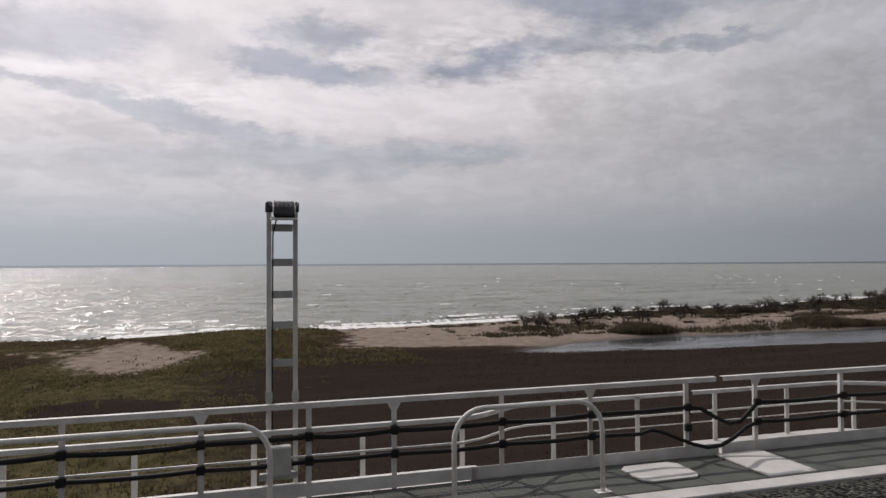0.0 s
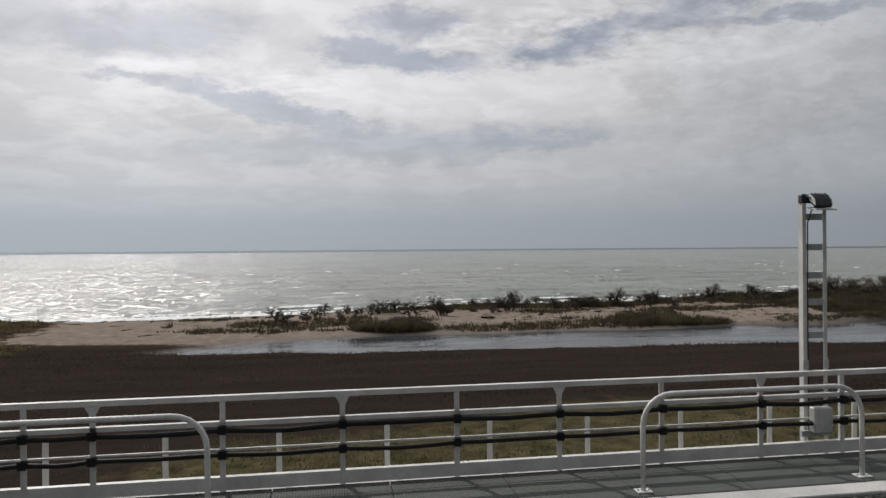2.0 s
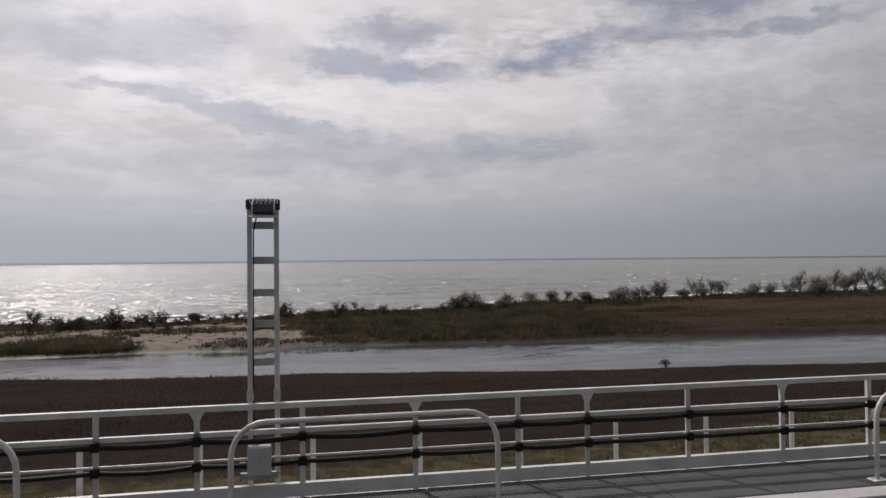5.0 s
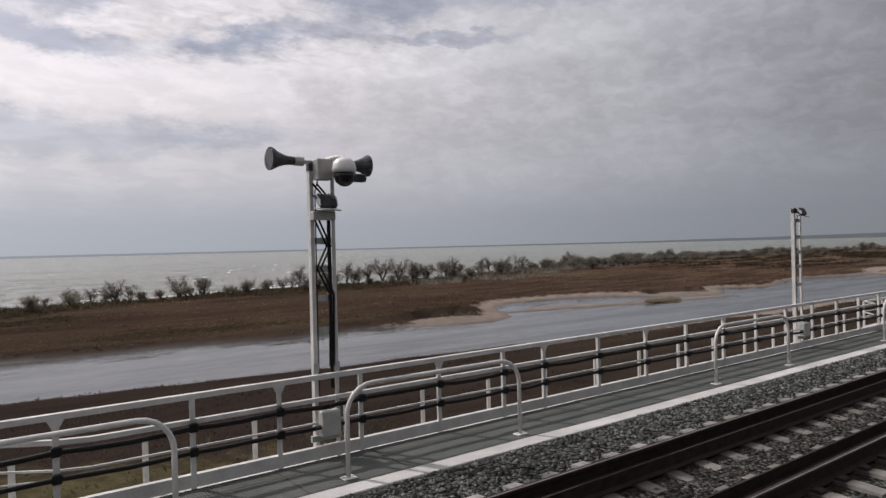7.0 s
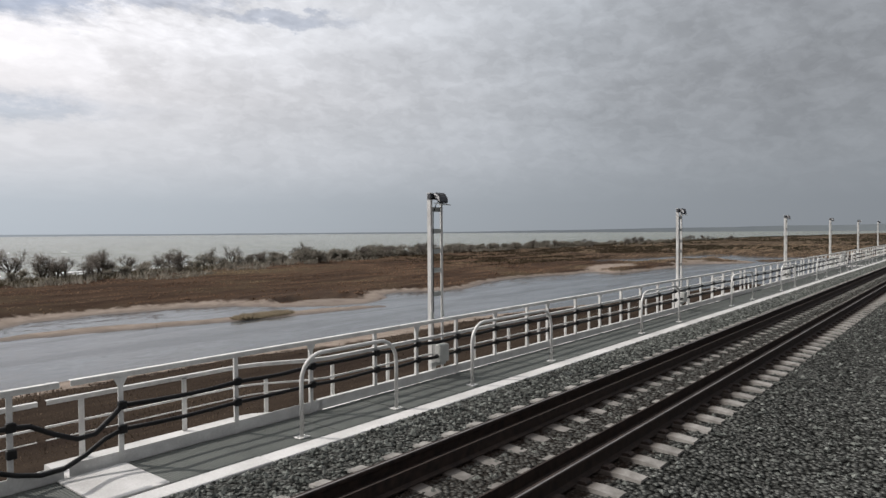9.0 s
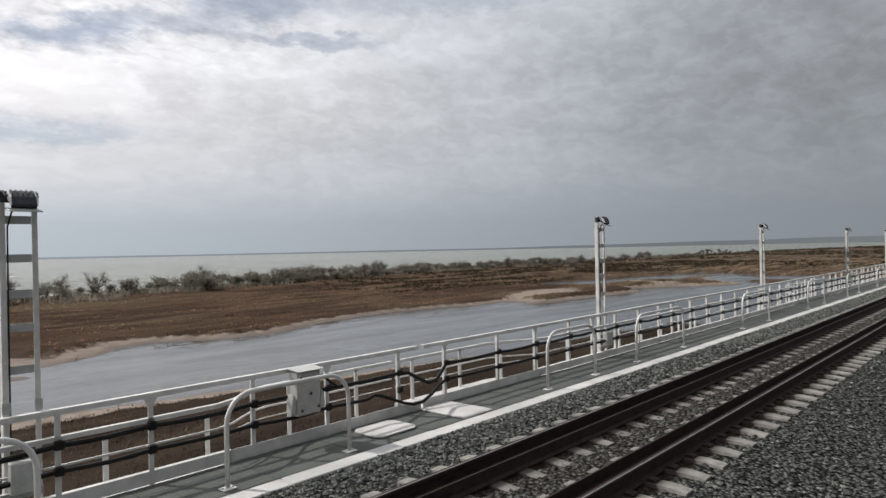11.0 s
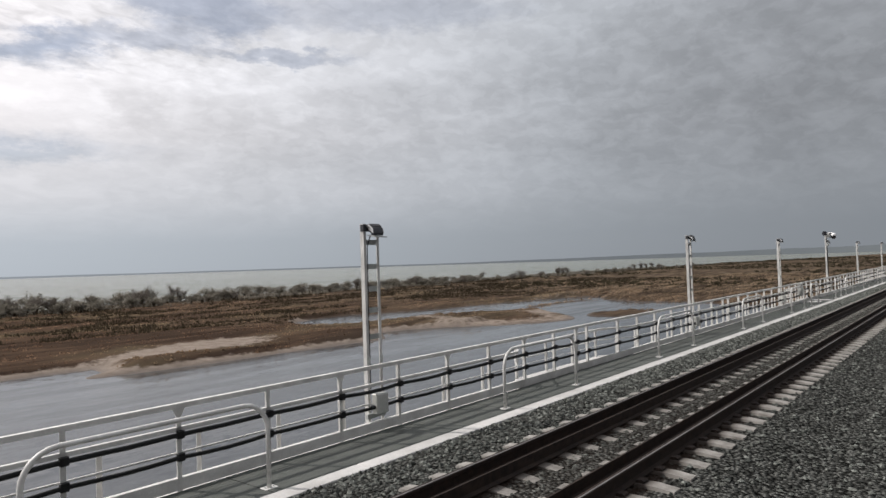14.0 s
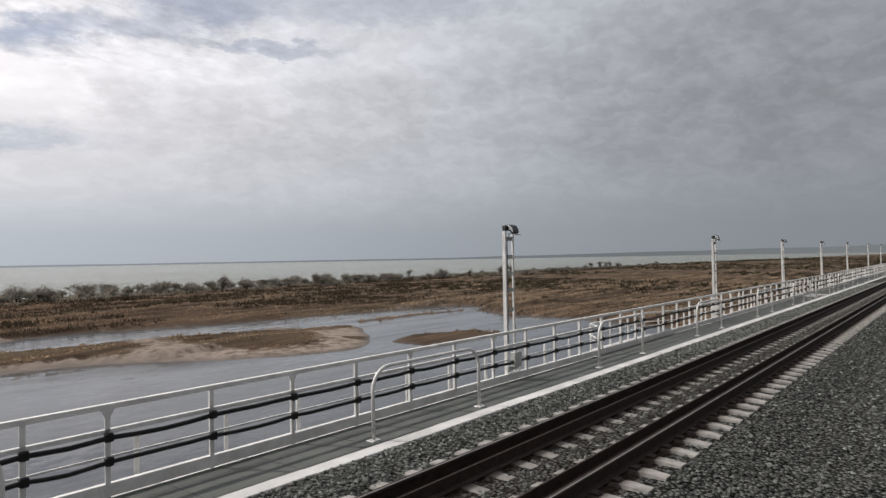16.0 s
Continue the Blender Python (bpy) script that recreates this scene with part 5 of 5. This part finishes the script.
# ---- black cables clipped to the posts ----
def cables(seed, dive):
    r_ = random.Random(seed)
    t = thing("cable_run", "two black cables clipped to the railing posts, looped at the joint", "cable", "cables along the railing")
    for level, z in enumerate((0.725, 0.435)):
        pts = []
        stations = [r for r in POSTS if r > JOINT] + [r + SPAN for r in POSTS if r < JOINT]
        for a, b in zip(stations, stations[1:]):
            sag = r_.uniform(0.004, 0.035)
            if dive and a == stations[0]:         # down to the floor beside the coil, and up again
                k = 0.05 * level
                pts += [(a + u, FENCE_Y - 0.055 - 0.02 * level, h) for u, h in ((0.0, z), (0.25, z + 0.03), (0.55, z + 0.045), (0.80 - k, z + 0.05), (0.86 - k, z - 0.03), (0.92 - k, 0.40), (0.99 - k, 0.06), (1.06, 0.035), (1.18 + k, 0.05), (1.24 + k, 0.25), (1.30 + k, z - 0.12), (1.40 + k, z - 0.02), (1.52, z))]
                continue
            for q in (0.0, 0.25, 0.5, 0.75):
                pts.append((a + (b - a) * q, FENCE_Y - 0.055, z - sag * math.sin(math.pi * q) + r_.uniform(-0.004, 0.004)))
        last = stations[-1]
        pts.append((last, FENCE_Y - 0.055, z))
        # the loop over the expansion joint
        gap_end = POSTS[5] + SPAN
        if level == 0:
            loop = [(0.15, z - 0.02), (0.35, z - 0.16), (0.55, z - 0.27), (0.72, z - 0.26), (0.88, z - 0.12), (1.0, z)]
            pts += [(last + (gap_end - last) * q, FENCE_Y - 0.06 - 0.04 * math.sin(math.pi * q), h) for q, h in loop]
        else:
            pts = [p for p in pts if p[0] < last - 0.45]
            start = pts[-1][0]
            loop = [(0.08, z + 0.02), (0.16, z - 0.02), (0.28, z - 0.12), (0.40, z - 0.22), (0.52, z - 0.285), (0.64, z - 0.28), (0.76, z - 0.19), (0.88, z - 0.06), (1.0, z)]
            pts += [(start + (gap_end + 0.02 - start) * q, FENCE_Y - 0.06 - 0.06 * math.sin(math.pi * q), h) for q, h in loop]
        part("cable", Shape().tube(pts, 0.032 if level == 0 else 0.029, 6), CABLE, t, "black rubber-sheathed cable", smooth=True)
    clamp = Shape().box((-0.05, FENCE_Y - 0.092, -0.05), (0.05, FENCE_Y - 0.026, 0.055)).mesh("clamp", CABLE, bevel=0.01)
    for r in POSTS:
        for z in (0.725, 0.435):
            part("clamp", clamp, None, t, at=(r if r > JOINT else r + SPAN, 0, z))
    return t


runs_of_cable = [cables(5, False), cables(6, False)]
for k, n in enumerate(SPANS):
    if k < 2:
        runs_of_cable[k].location = (X0 + n * SPAN, 0, 0)
    elif n == 6:
        cables(7, True).location = (X0 + n * SPAN, 0, 0)
    else:
        copy_thing(runs_of_cable[k % 2], pose(X0 + n * SPAN, 0, 0))


# ---- hoops on the walkway ----
def hoop(width):
    t = thing("hoop_barrier", "white tubular steel hoop with bolted feet on the walkway", "barrier", "hoops along the walkway")
    bend, high = 0.36, 1.12
    pts = [(0, 0, 0.012)]
    pts += [(bend - bend * math.cos(a), 0, high - bend + bend * math.sin(a)) for a in np.linspace(0, math.pi / 2, 7)]
    pts += [(width - bend + bend * math.sin(a), 0, high - bend + bend * math.cos(a)) for a in np.linspace(0, math.pi / 2, 7)]
    pts.append((width, 0, 0.012))
    part("tube", Shape().tube(pts, 0.030, 10), PAINT, t, smooth=True)
    for x in (0, width):
        foot = part("foot_plate", Shape().box((x - 0.09, -0.07, 0.0), (x + 0.09, 0.07, 0.014)), PAINT, t, bevel=0.003)
        for dx in (-0.065, 0.065):
            part("bolt", Shape().tube([(x + dx, 0.0, 0.012), (x + dx, 0.0, 0.03)], 0.010, 6), GALV, foot)
    return t


kinds = {}
SHIFTED = {(6, 0): 0.3, (6, 1): 0.15, (7, 2): 0.2, (7, 4): 0.2, (3, 4): 0.3}      # hoops that stand further along their span
for n in SPANS:
    for which, (a, b) in enumerate(HOOPS):
        a, b = a + SHIFTED.get((n, which), 0.0), b + SHIFTED.get((n, which), 0.0)
        w = 1.9 if b - a < 2.4 else 2.87
        at = pose(X0 + n * SPAN + a, 7.32, 0)
        if w in kinds:
            copy_thing(kinds[w], at)
        else:
            kinds[w] = hoop(w)
            kinds[w].matrix_basis = at


# ---- lamp masts ----
def floodlight(t, x, z):
    """A flat lamp tilted down towards the track, over a broad pale tray."""
    body = Shape().prism([(8.170, z - 0.185), (8.181, z - 0.215), (8.297, z - 0.135), (8.329, z - 0.09), (8.329, z - 0.03), (8.292, z - 0.02), (8.193, z - 0.095)], x + 0.075, x + 0.325)
    lamp = part("floodlight", body, DARKMETAL, t, "dark metal floodlight", bevel=0.008)
    part("visor", Shape().prism([(8.123, z - 0.262), (8.309, z - 0.222), (8.309, z - 0.208), (8.123, z - 0.246)], x + 0.04, x + 0.36), GALV, lamp, "grey tray under the lamp", bevel=0.004)
    part("glass", Shape().prism([(8.186, z - 0.2165), (8.292, z - 0.1435), (8.290, z - 0.149), (8.187, z - 0.222)], x + 0.08, x + 0.32), BLACKGLASS, lamp)
    for side in (0.066, 0.320):
        part("side_cheek", Shape().prism([(8.176, z - 0.19), (8.286, z - 0.12), (8.315, z - 0.06), (8.286, z - 0.03), (8.193, z - 0.105)], x + side, x + side + 0.014), WHITEPLASTIC, lamp, "pale worn side cheek")
    for k in range(5):
        part("fin", Shape().prism([(8.199, z - 0.095), (8.286, z - 0.022), (8.280, z - 0.012), (8.204, z - 0.055)], x + 0.09 + 0.05 * k, x + 0.102 + 0.05 * k), DARKMETAL, lamp)
    part("yoke", Shape().tube([(x + 0.04, 8.338, z - 0.03), (x + 0.04, 8.268, z - 0.08), (x + 0.36, 8.268, z - 0.08), (x + 0.36, 8.338, z - 0.03)], 0.012, 6), DARKMETAL, lamp)


def lamp_mast(high, rungs, lamp=True):
    t = thing("lamp_mast", "pale steel ladder-shaped lamp mast behind the railing", "lamp mast", "lamp masts along the bridge")
    for x in (0.06, 0.372):
        leg = Shape().prism([(x, 8.345), (x + 0.058, 8.345), (x + 0.058, 8.352), (x + 0.007, 8.352), (x + 0.007, 8.430), (x, 8.430)] if x < 0.1 else
                            [(x, 8.345), (x + 0.058, 8.345), (x + 0.058, 8.410), (x + 0.051, 8.410), (x + 0.051, 8.352), (x, 8.352)], -0.30, high, 2)
        part("leg", leg, PAINT, t)
        part("splice_plate", Shape().box((x - 0.012, 8.330, 1.14), (x + 0.070, 8.344, 1.26)), GALV, t, bevel=0.003)
    for z in rungs:
        part("rung", Shape().box((0.120, 8.353, z - 0.045), (0.370, 8.361, z + 0.045)), GALV, t)
    part("cap", Shape().box((0.045, 8.330, high - 0.13), (0.445, 8.42, high - 0.01)), DARKMETAL, t, "dark head plate", bevel=0.01)
    if lamp:
        floodlight(t, 0.06, high + 0.02)
    wire = [(0.22, 8.25, high - 0.14), (0.17, 8.31, high - 0.24), (0.135, 8.34, high - 0.40), (0.128, 8.343, 1.9), (0.13, 8.343, 0.7)]
    part("supply_cable", Shape().tube(wire, 0.009, 5), CABLE, t)
    box = part("junction_box", Shape().box((0.07, 8.14, 0.30), (0.34, 8.27, 0.64)), BOXPAINT, t, "light grey junction box", bevel=0.012)
    part("bracket", Shape().box((-0.02, 8.28, 0.22), (0.42, 8.33, 0.30)), GALV, t)
    part("gland", Shape().tube([(0.20, 8.19, 0.66), (0.20, 8.19, 0.72)], 0.022, 8), DARKMETAL, box)
    part("gland", Shape().tube([(0.05, 8.19, 0.44), (-0.02, 8.19, 0.44)], 0.026, 8), DARKMETAL, box)
    part("lid", Shape().box((0.08, 8.128, 0.31), (0.33, 8.140, 0.63)), BOXPAINT, box, bevel=0.004)
    return t


def horn(t, x0, x1, z):
    d = 1 if x1 > x0 else -1
    prof = [(0.0, 0.055), (0.10, 0.060), (0.16, 0.075), (0.24, 0.105), (0.32, 0.150), (0.345, 0.155)]
    pts = [(x0 + d * a, 8.34 - 0.05 * a, z + 0.03 * a) for a, _ in prof]
    h = part("horn_loudspeaker", Shape().tube(pts, [b for _, b in prof], 14), DARKMETAL, t, "dark grey horn loudspeaker", smooth=False)
    part("driver", Shape().tube([(x0 - d * 0.13, 8.34, z), (x0, 8.34, z)], 0.062, 12), BOXPAINT, h)
    part("mouth", Shape().tube([(x0 + d * 0.3455, 8.322, z + 0.01), (x0 + d * 0.349, 8.322, z + 0.01)], 0.135, 14), BLACKGLASS, h)


def speaker_mast():
    t = lamp_mast(4.00, (3.30, 2.92, 2.54, 2.14, 1.70), lamp=False)
    tagged(t, "pale ladder mast with two horn loudspeakers and a white dome camera", "loudspeaker mast", "loudspeaker masts")
    t.name = "loudspeaker_mast"
    part("crossbar", Shape().box((-0.20, 8.33, 3.96), (0.72, 8.37, 4.01)), GALV, t, bevel=0.004)
    horn(t, -0.16, -0.5, 3.99)
    horn(t, 0.62, 1.0, 3.97)
    part("equipment_box", Shape().box((0.10, 8.16, 3.74), (0.32, 8.33, 4.02)), BOXPAINT, t, bevel=0.012)
    arm = part("camera_arm", Shape().tube([(0.30, 8.30, 4.03), (0.36, 8.05, 4.04), (0.38, 7.95, 4.00)], 0.035, 8), WHITEPLASTIC, t)
    dome = Shape()
    rings = [(0.03, 0.16), (0.10, 0.14), (0.145, 0.09), (0.16, 0.02), (0.162, -0.04)]
    dome.tube([(0.38, 7.95, 3.86 + z) for _, z in rings], [r for r, _ in rings], 16)
    cam_part = part("dome_camera", dome, WHITEPLASTIC, t, "white dome surveillance camera", smooth=True)
    lower = Shape()
    rings = [(0.145, -0.04), (0.142, -0.10), (0.115, -0.17), (0.06, -0.215), (0.01, -0.225)]
    lower.tube([(0.38, 7.95, 3.86 + z) for _, z in rings], [r for r, _ in rings], 16)
    part("dark_dome", lower, BLACKGLASS, cam_part, "black camera dome", smooth=True)
    side_cam = part("bullet_camera", Shape().box((0.52, 8.05, 3.72), (0.78, 8.17, 3.83)), DARKMETAL, t, bevel=0.015)
    part("lens", Shape().tube([(0.775, 8.11, 3.775), (0.79, 8.11, 3.775)], 0.04, 10), BLACKGLASS, side_cam)
    floodlight(t, 0.06, 3.58)
    for a, b in ((0.10, 0.28), (0.16, 0.34)):
        part("loose_cable", Shape().tube([(a, 8.34, 3.70), (b, 8.32, 3.50), (a + 0.02, 8.33, 3.20), (b, 8.32, 2.85), (a + 0.03, 8.33, 2.55), (a + 0.22, 8.34, 2.2), (a + 0.2, 8.34, 1.2)], 0.016, 5), CABLE, t)
    part("cable_box", Shape().box((0.05, 8.22, 3.20), (0.38, 8.34, 3.32)), BOXPAINT, t, bevel=0.01)
    part("conduit", Shape().box((0.30, 8.325, 0.9), (0.35, 8.344, 3.2)), CABLE, t, "black cable duct")
    return t


plain_mast = lamp_mast(3.56, (3.24, 2.82, 2.43, 2.06, 1.60))
talker = speaker_mast()
placed = {"lamp": False, "talk": False}
for n in SPANS:
    for j, r in enumerate(MASTS):
        at = pose(X0 + n * SPAN + r + 0.10, 0, 0)
        kind = "talk" if j == 1 and n in (3, 7) else "lamp"
        proto = talker if kind == "talk" else plain_mast
        if placed[kind]:
            copy_thing(proto, at)
        else:
            proto.matrix_basis = at
            placed[kind] = True


# ---- things at the joints ----
def cover_plate(name, x0, x1, y0, y1, label, cut):
    s = Shape()
    s.prism([(x0 + cut, y0), (x1 - cut, y0), (x1, y0 + cut), (x1, y1 - cut), (x1 - cut, y1), (x0 + cut, y1), (x0, y1 - cut), (x0, y0 + cut)], 0.006, 0.03, 2)
    ob = new(name, s.mesh(name, KERB, bevel=0.004))
    return tagged(ob, label, "cover plate", "cover plates at the joints")


hatch = cover_plate("hatch_cover", 4.75, 5.62, 7.40, 8.06, "pale raised hatch cover on the walkway", 0.10)
plate = cover_plate("joint_plate", 6.42, 7.20, 7.13, 8.18, "pale plate over the bridge expansion joint", 0.01)
for proto in (hatch, plate):
    proto.location = (X0 + SPANS[0] * SPAN, 0, 0)
    for n in SPANS[1:]:
        copy_thing(proto, pose(X0 + n * SPAN, 0, 0))


def cable_cabinet():
    t = thing("cable_cabinet", "light grey steel cable cabinet hung on the railing", "cabinet", "cabinets at the joints")
    part("body", Shape().box((0.11, 8.00, 0.45), (0.52, 8.20, 1.10)), BOXPAINT, t, bevel=0.015)
    part("door", Shape().box((0.125, 7.985, 0.47), (0.505, 8.00, 1.07)), BOXPAINT, t, bevel=0.005)
    part("canopy", Shape().prism([(7.94, 1.095), (8.22, 1.12), (8.22, 1.13), (7.94, 1.105)], 0.09, 0.55), BOXPAINT, t)
    for x, z in ((0.16, 1.00), (0.33, 0.76), (0.47, 0.55), (0.17, 0.53)):
        part("lock", Shape().tube([(x, 7.99, z), (x, 7.97, z)], 0.022, 8), DARKMETAL, t, "black lock")
    for x in (0.01, 0.52):
        part("side_hood", Shape().prism([(x, 0.50), (x + 0.10, 0.50), (x + 0.09, 0.72), (x + 0.04, 0.78)], 8.02, 8.16, 1), BOXPAINT, t, bevel=0.01)
    part("lead", Shape().tube([(0.52, 8.10, 0.95), (0.64, 8.10, 0.97), (0.78, 8.12, 0.85), (0.95, 8.16, 0.74)], 0.020, 6), CABLE, t)
    part("strut", Shape().box((0.28, 8.205, 0.42), (0.34, 8.225, 1.08)), GALV, t)
    return t


cabinet = cable_cabinet()
cabinet.location = (X0 + 1 * SPAN + 3.28, 0, 0)
for n, r in ((3, 3.62), (5, 3.62), (7, 3.22), (9, 3.40)):
    copy_thing(cabinet, pose(X0 + n * SPAN + r, 0, 0))


def earthing_wire():
    s = Shape()
    for wide, drop in ((0.44, 0.46), (0.24, 0.30)):
        s.tube([(wide * u, 8.19, 1.02 - drop * (1 - u * u)) for u in (-1, -0.7, -0.35, 0, 0.35, 0.7, 1)], 0.008, 5)
    tagged(new("earthing_wire", s.mesh("earthing_wire", GALV)), "thin pale wire hanging in loops from the joint of the handrail", "wire").location = (X0 + SPAN + JOINT, 0, 0)


earthing_wire()


def sensor_pole():
    t = thing("sensor_pole", "slim grey pole with small equipment boxes, standing on the walkway", "pole", "sensor poles")
    part("pole", Shape().prism([(-0.04, 8.05), (0.04, 8.05), (0.04, 8.06), (0.008, 8.06), (0.008, 8.13), (-0.008, 8.13), (-0.008, 8.06), (-0.04, 8.06)], 0.014, 2.38, 2), POLEPAINT, t)
    part("foot_plate", Shape().box((-0.13, 7.99, 0.0), (0.13, 8.18, 0.014)), POLEPAINT, t)
    lower = part("control_box", Shape().box((-0.02, 7.93, 0.62), (0.26, 8.048, 1.06)), POLEPAINT, t, "grey control box", bevel=0.012)
    part("seal", Shape().box((-0.03, 7.94, 1.055), (0.20, 8.05, 1.075)), DARKMETAL, lower)
    part("middle_box", Shape().box((0.00, 7.95, 1.52), (0.21, 8.048, 1.66)), POLEPAINT, t, bevel=0.008)
    upper = part("sensor_housing", Shape().box((0.02, 7.95, 1.88), (0.13, 8.048, 2.22)), POLEPAINT, t, bevel=0.01)
    part("hood", Shape().box((-0.02, 7.90, 2.23), (0.20, 8.06, 2.243)), POLEPAINT, upper)
    part("cap", Shape().box((-0.02, 8.03, 2.38), (0.10, 8.12, 2.392)), POLEPAINT, t)
    part("drop_cable", Shape().tube([(0.10, 8.0, 1.52), (0.11, 8.0, 1.36), (0.06, 8.02, 1.30), (0.03, 8.04, 1.20), (0.05, 8.03, 1.06)], 0.011, 6), CABLE, t)
    part("cable_coil", Shape().tube([(0.30 + 0.09 * math.cos(a), 8.02 + 0.004 * a, 0.68 + 0.10 * math.sin(a)) for a in np.linspace(0, 4 * math.pi, 30)], 0.010, 5), CABLE, t)
    part("floor_cable", Shape().tube([(0.14, 8.0, 0.62), (0.15, 8.0, 0.30), (0.15, 8.01, 0.01)], 0.012, 6), CABLE, t)
    return t


pole = sensor_pole()
pole.location = (X0 + SPAN + 20.05, 0, 0)
copy_thing(pole, pose(X0 + 5 * SPAN + 41.0, 0, 0))


def cable_reel():
    t = thing("cable_coil_post", "steel post carrying a coil of spare black cable", "cable coil")
    part("post", Shape().box((-0.01, 8.15, 0.0), (0.08, 8.21, 1.52)), GALV, t, bevel=0.004)
    part("crossbar", Shape().box((-0.30, 8.13, 1.50), (0.34, 8.17, 1.525)), GALV, t)
    for k in range(6):
        r = 0.375 - 0.018 * (k % 3)
        ring = [(r * math.cos(a) - 0.01, 8.10 - 0.022 * (k // 3) + 0.006 * math.sin(3 * a + k), 1.08 + 1.06 * r * math.sin(a)) for a in np.linspace(0, 2 * math.pi, 36)]
        part("coil", Shape().tube(ring, 0.017, 6, False), CABLE, t, "coiled black cable", smooth=True)
    part("closure", Shape().tube([(-0.11, 8.08, 0.84), (-0.11, 8.08, 0.88), (-0.11, 8.08, 1.36), (-0.11, 8.08, 1.41)], [0.045, 0.066, 0.066, 0.03], 12), CABLE, t, "black cable splice closure")
    for z in (0.90, 1.10):
        part("bracket", Shape().box((-0.24, 8.135, z), (0.30, 8.150, z + 0.035)), GALV, t)
    part("tail", Shape().tube([(-0.11, 8.08, 0.86), (-0.14, 8.07, 0.72), (-0.05, 8.08, 0.45), (-0.05, 8.12, 0.10), (-0.04, 8.14, 0.0)], 0.026, 6), CABLE, t)
    part("tail", Shape().tube([(0.02, 8.08, 0.70), (0.00, 8.09, 0.56), (-0.10, 8.13, 0.50), (-0.30, 8.18, 0.44)], 0.024, 6), CABLE, t)
    for x in (-0.41, 0.30):
        part("strap", Shape().box((x, 8.05, 1.04), (x + 0.09, 8.14, 1.12)), CABLE, t)
    return t


cable_reel().location = (X0 + 6 * SPAN + 11.52, 0, 0)


def floor_cabinet():
    t = thing("floor_cabinet", "small white cabinet with a sloping lid on a low steel frame", "cabinet")
    part("body", Shape().box((-0.24, 6.88, 0.22), (0.26, 7.24, 0.44)), BOXPAINT, t, bevel=0.012)
    part("lid", Shape().prism([(6.82, 0.435), (7.28, 0.455), (7.28, 0.48), (6.82, 0.46)], -0.30, 0.32), WHITEPLASTIC, t, bevel=0.005)
    for x in (-0.22, 0.22):
        part("leg_frame", Shape().tube([(x, 6.89, 0.016), (x, 6.89, 0.22), (x, 7.22, 0.22), (x, 7.22, 0.016), (x, 6.89, 0.016)], 0.016, 5), GALV, t)
    part("gland", Shape().tube([(0.05, 7.05, 0.22), (0.05, 7.05, 0.10)], 0.03, 8), DARKMETAL, t)
    return t


floor_cabinet().location = (X0 + 2 * SPAN + 52.12, 0, 0)
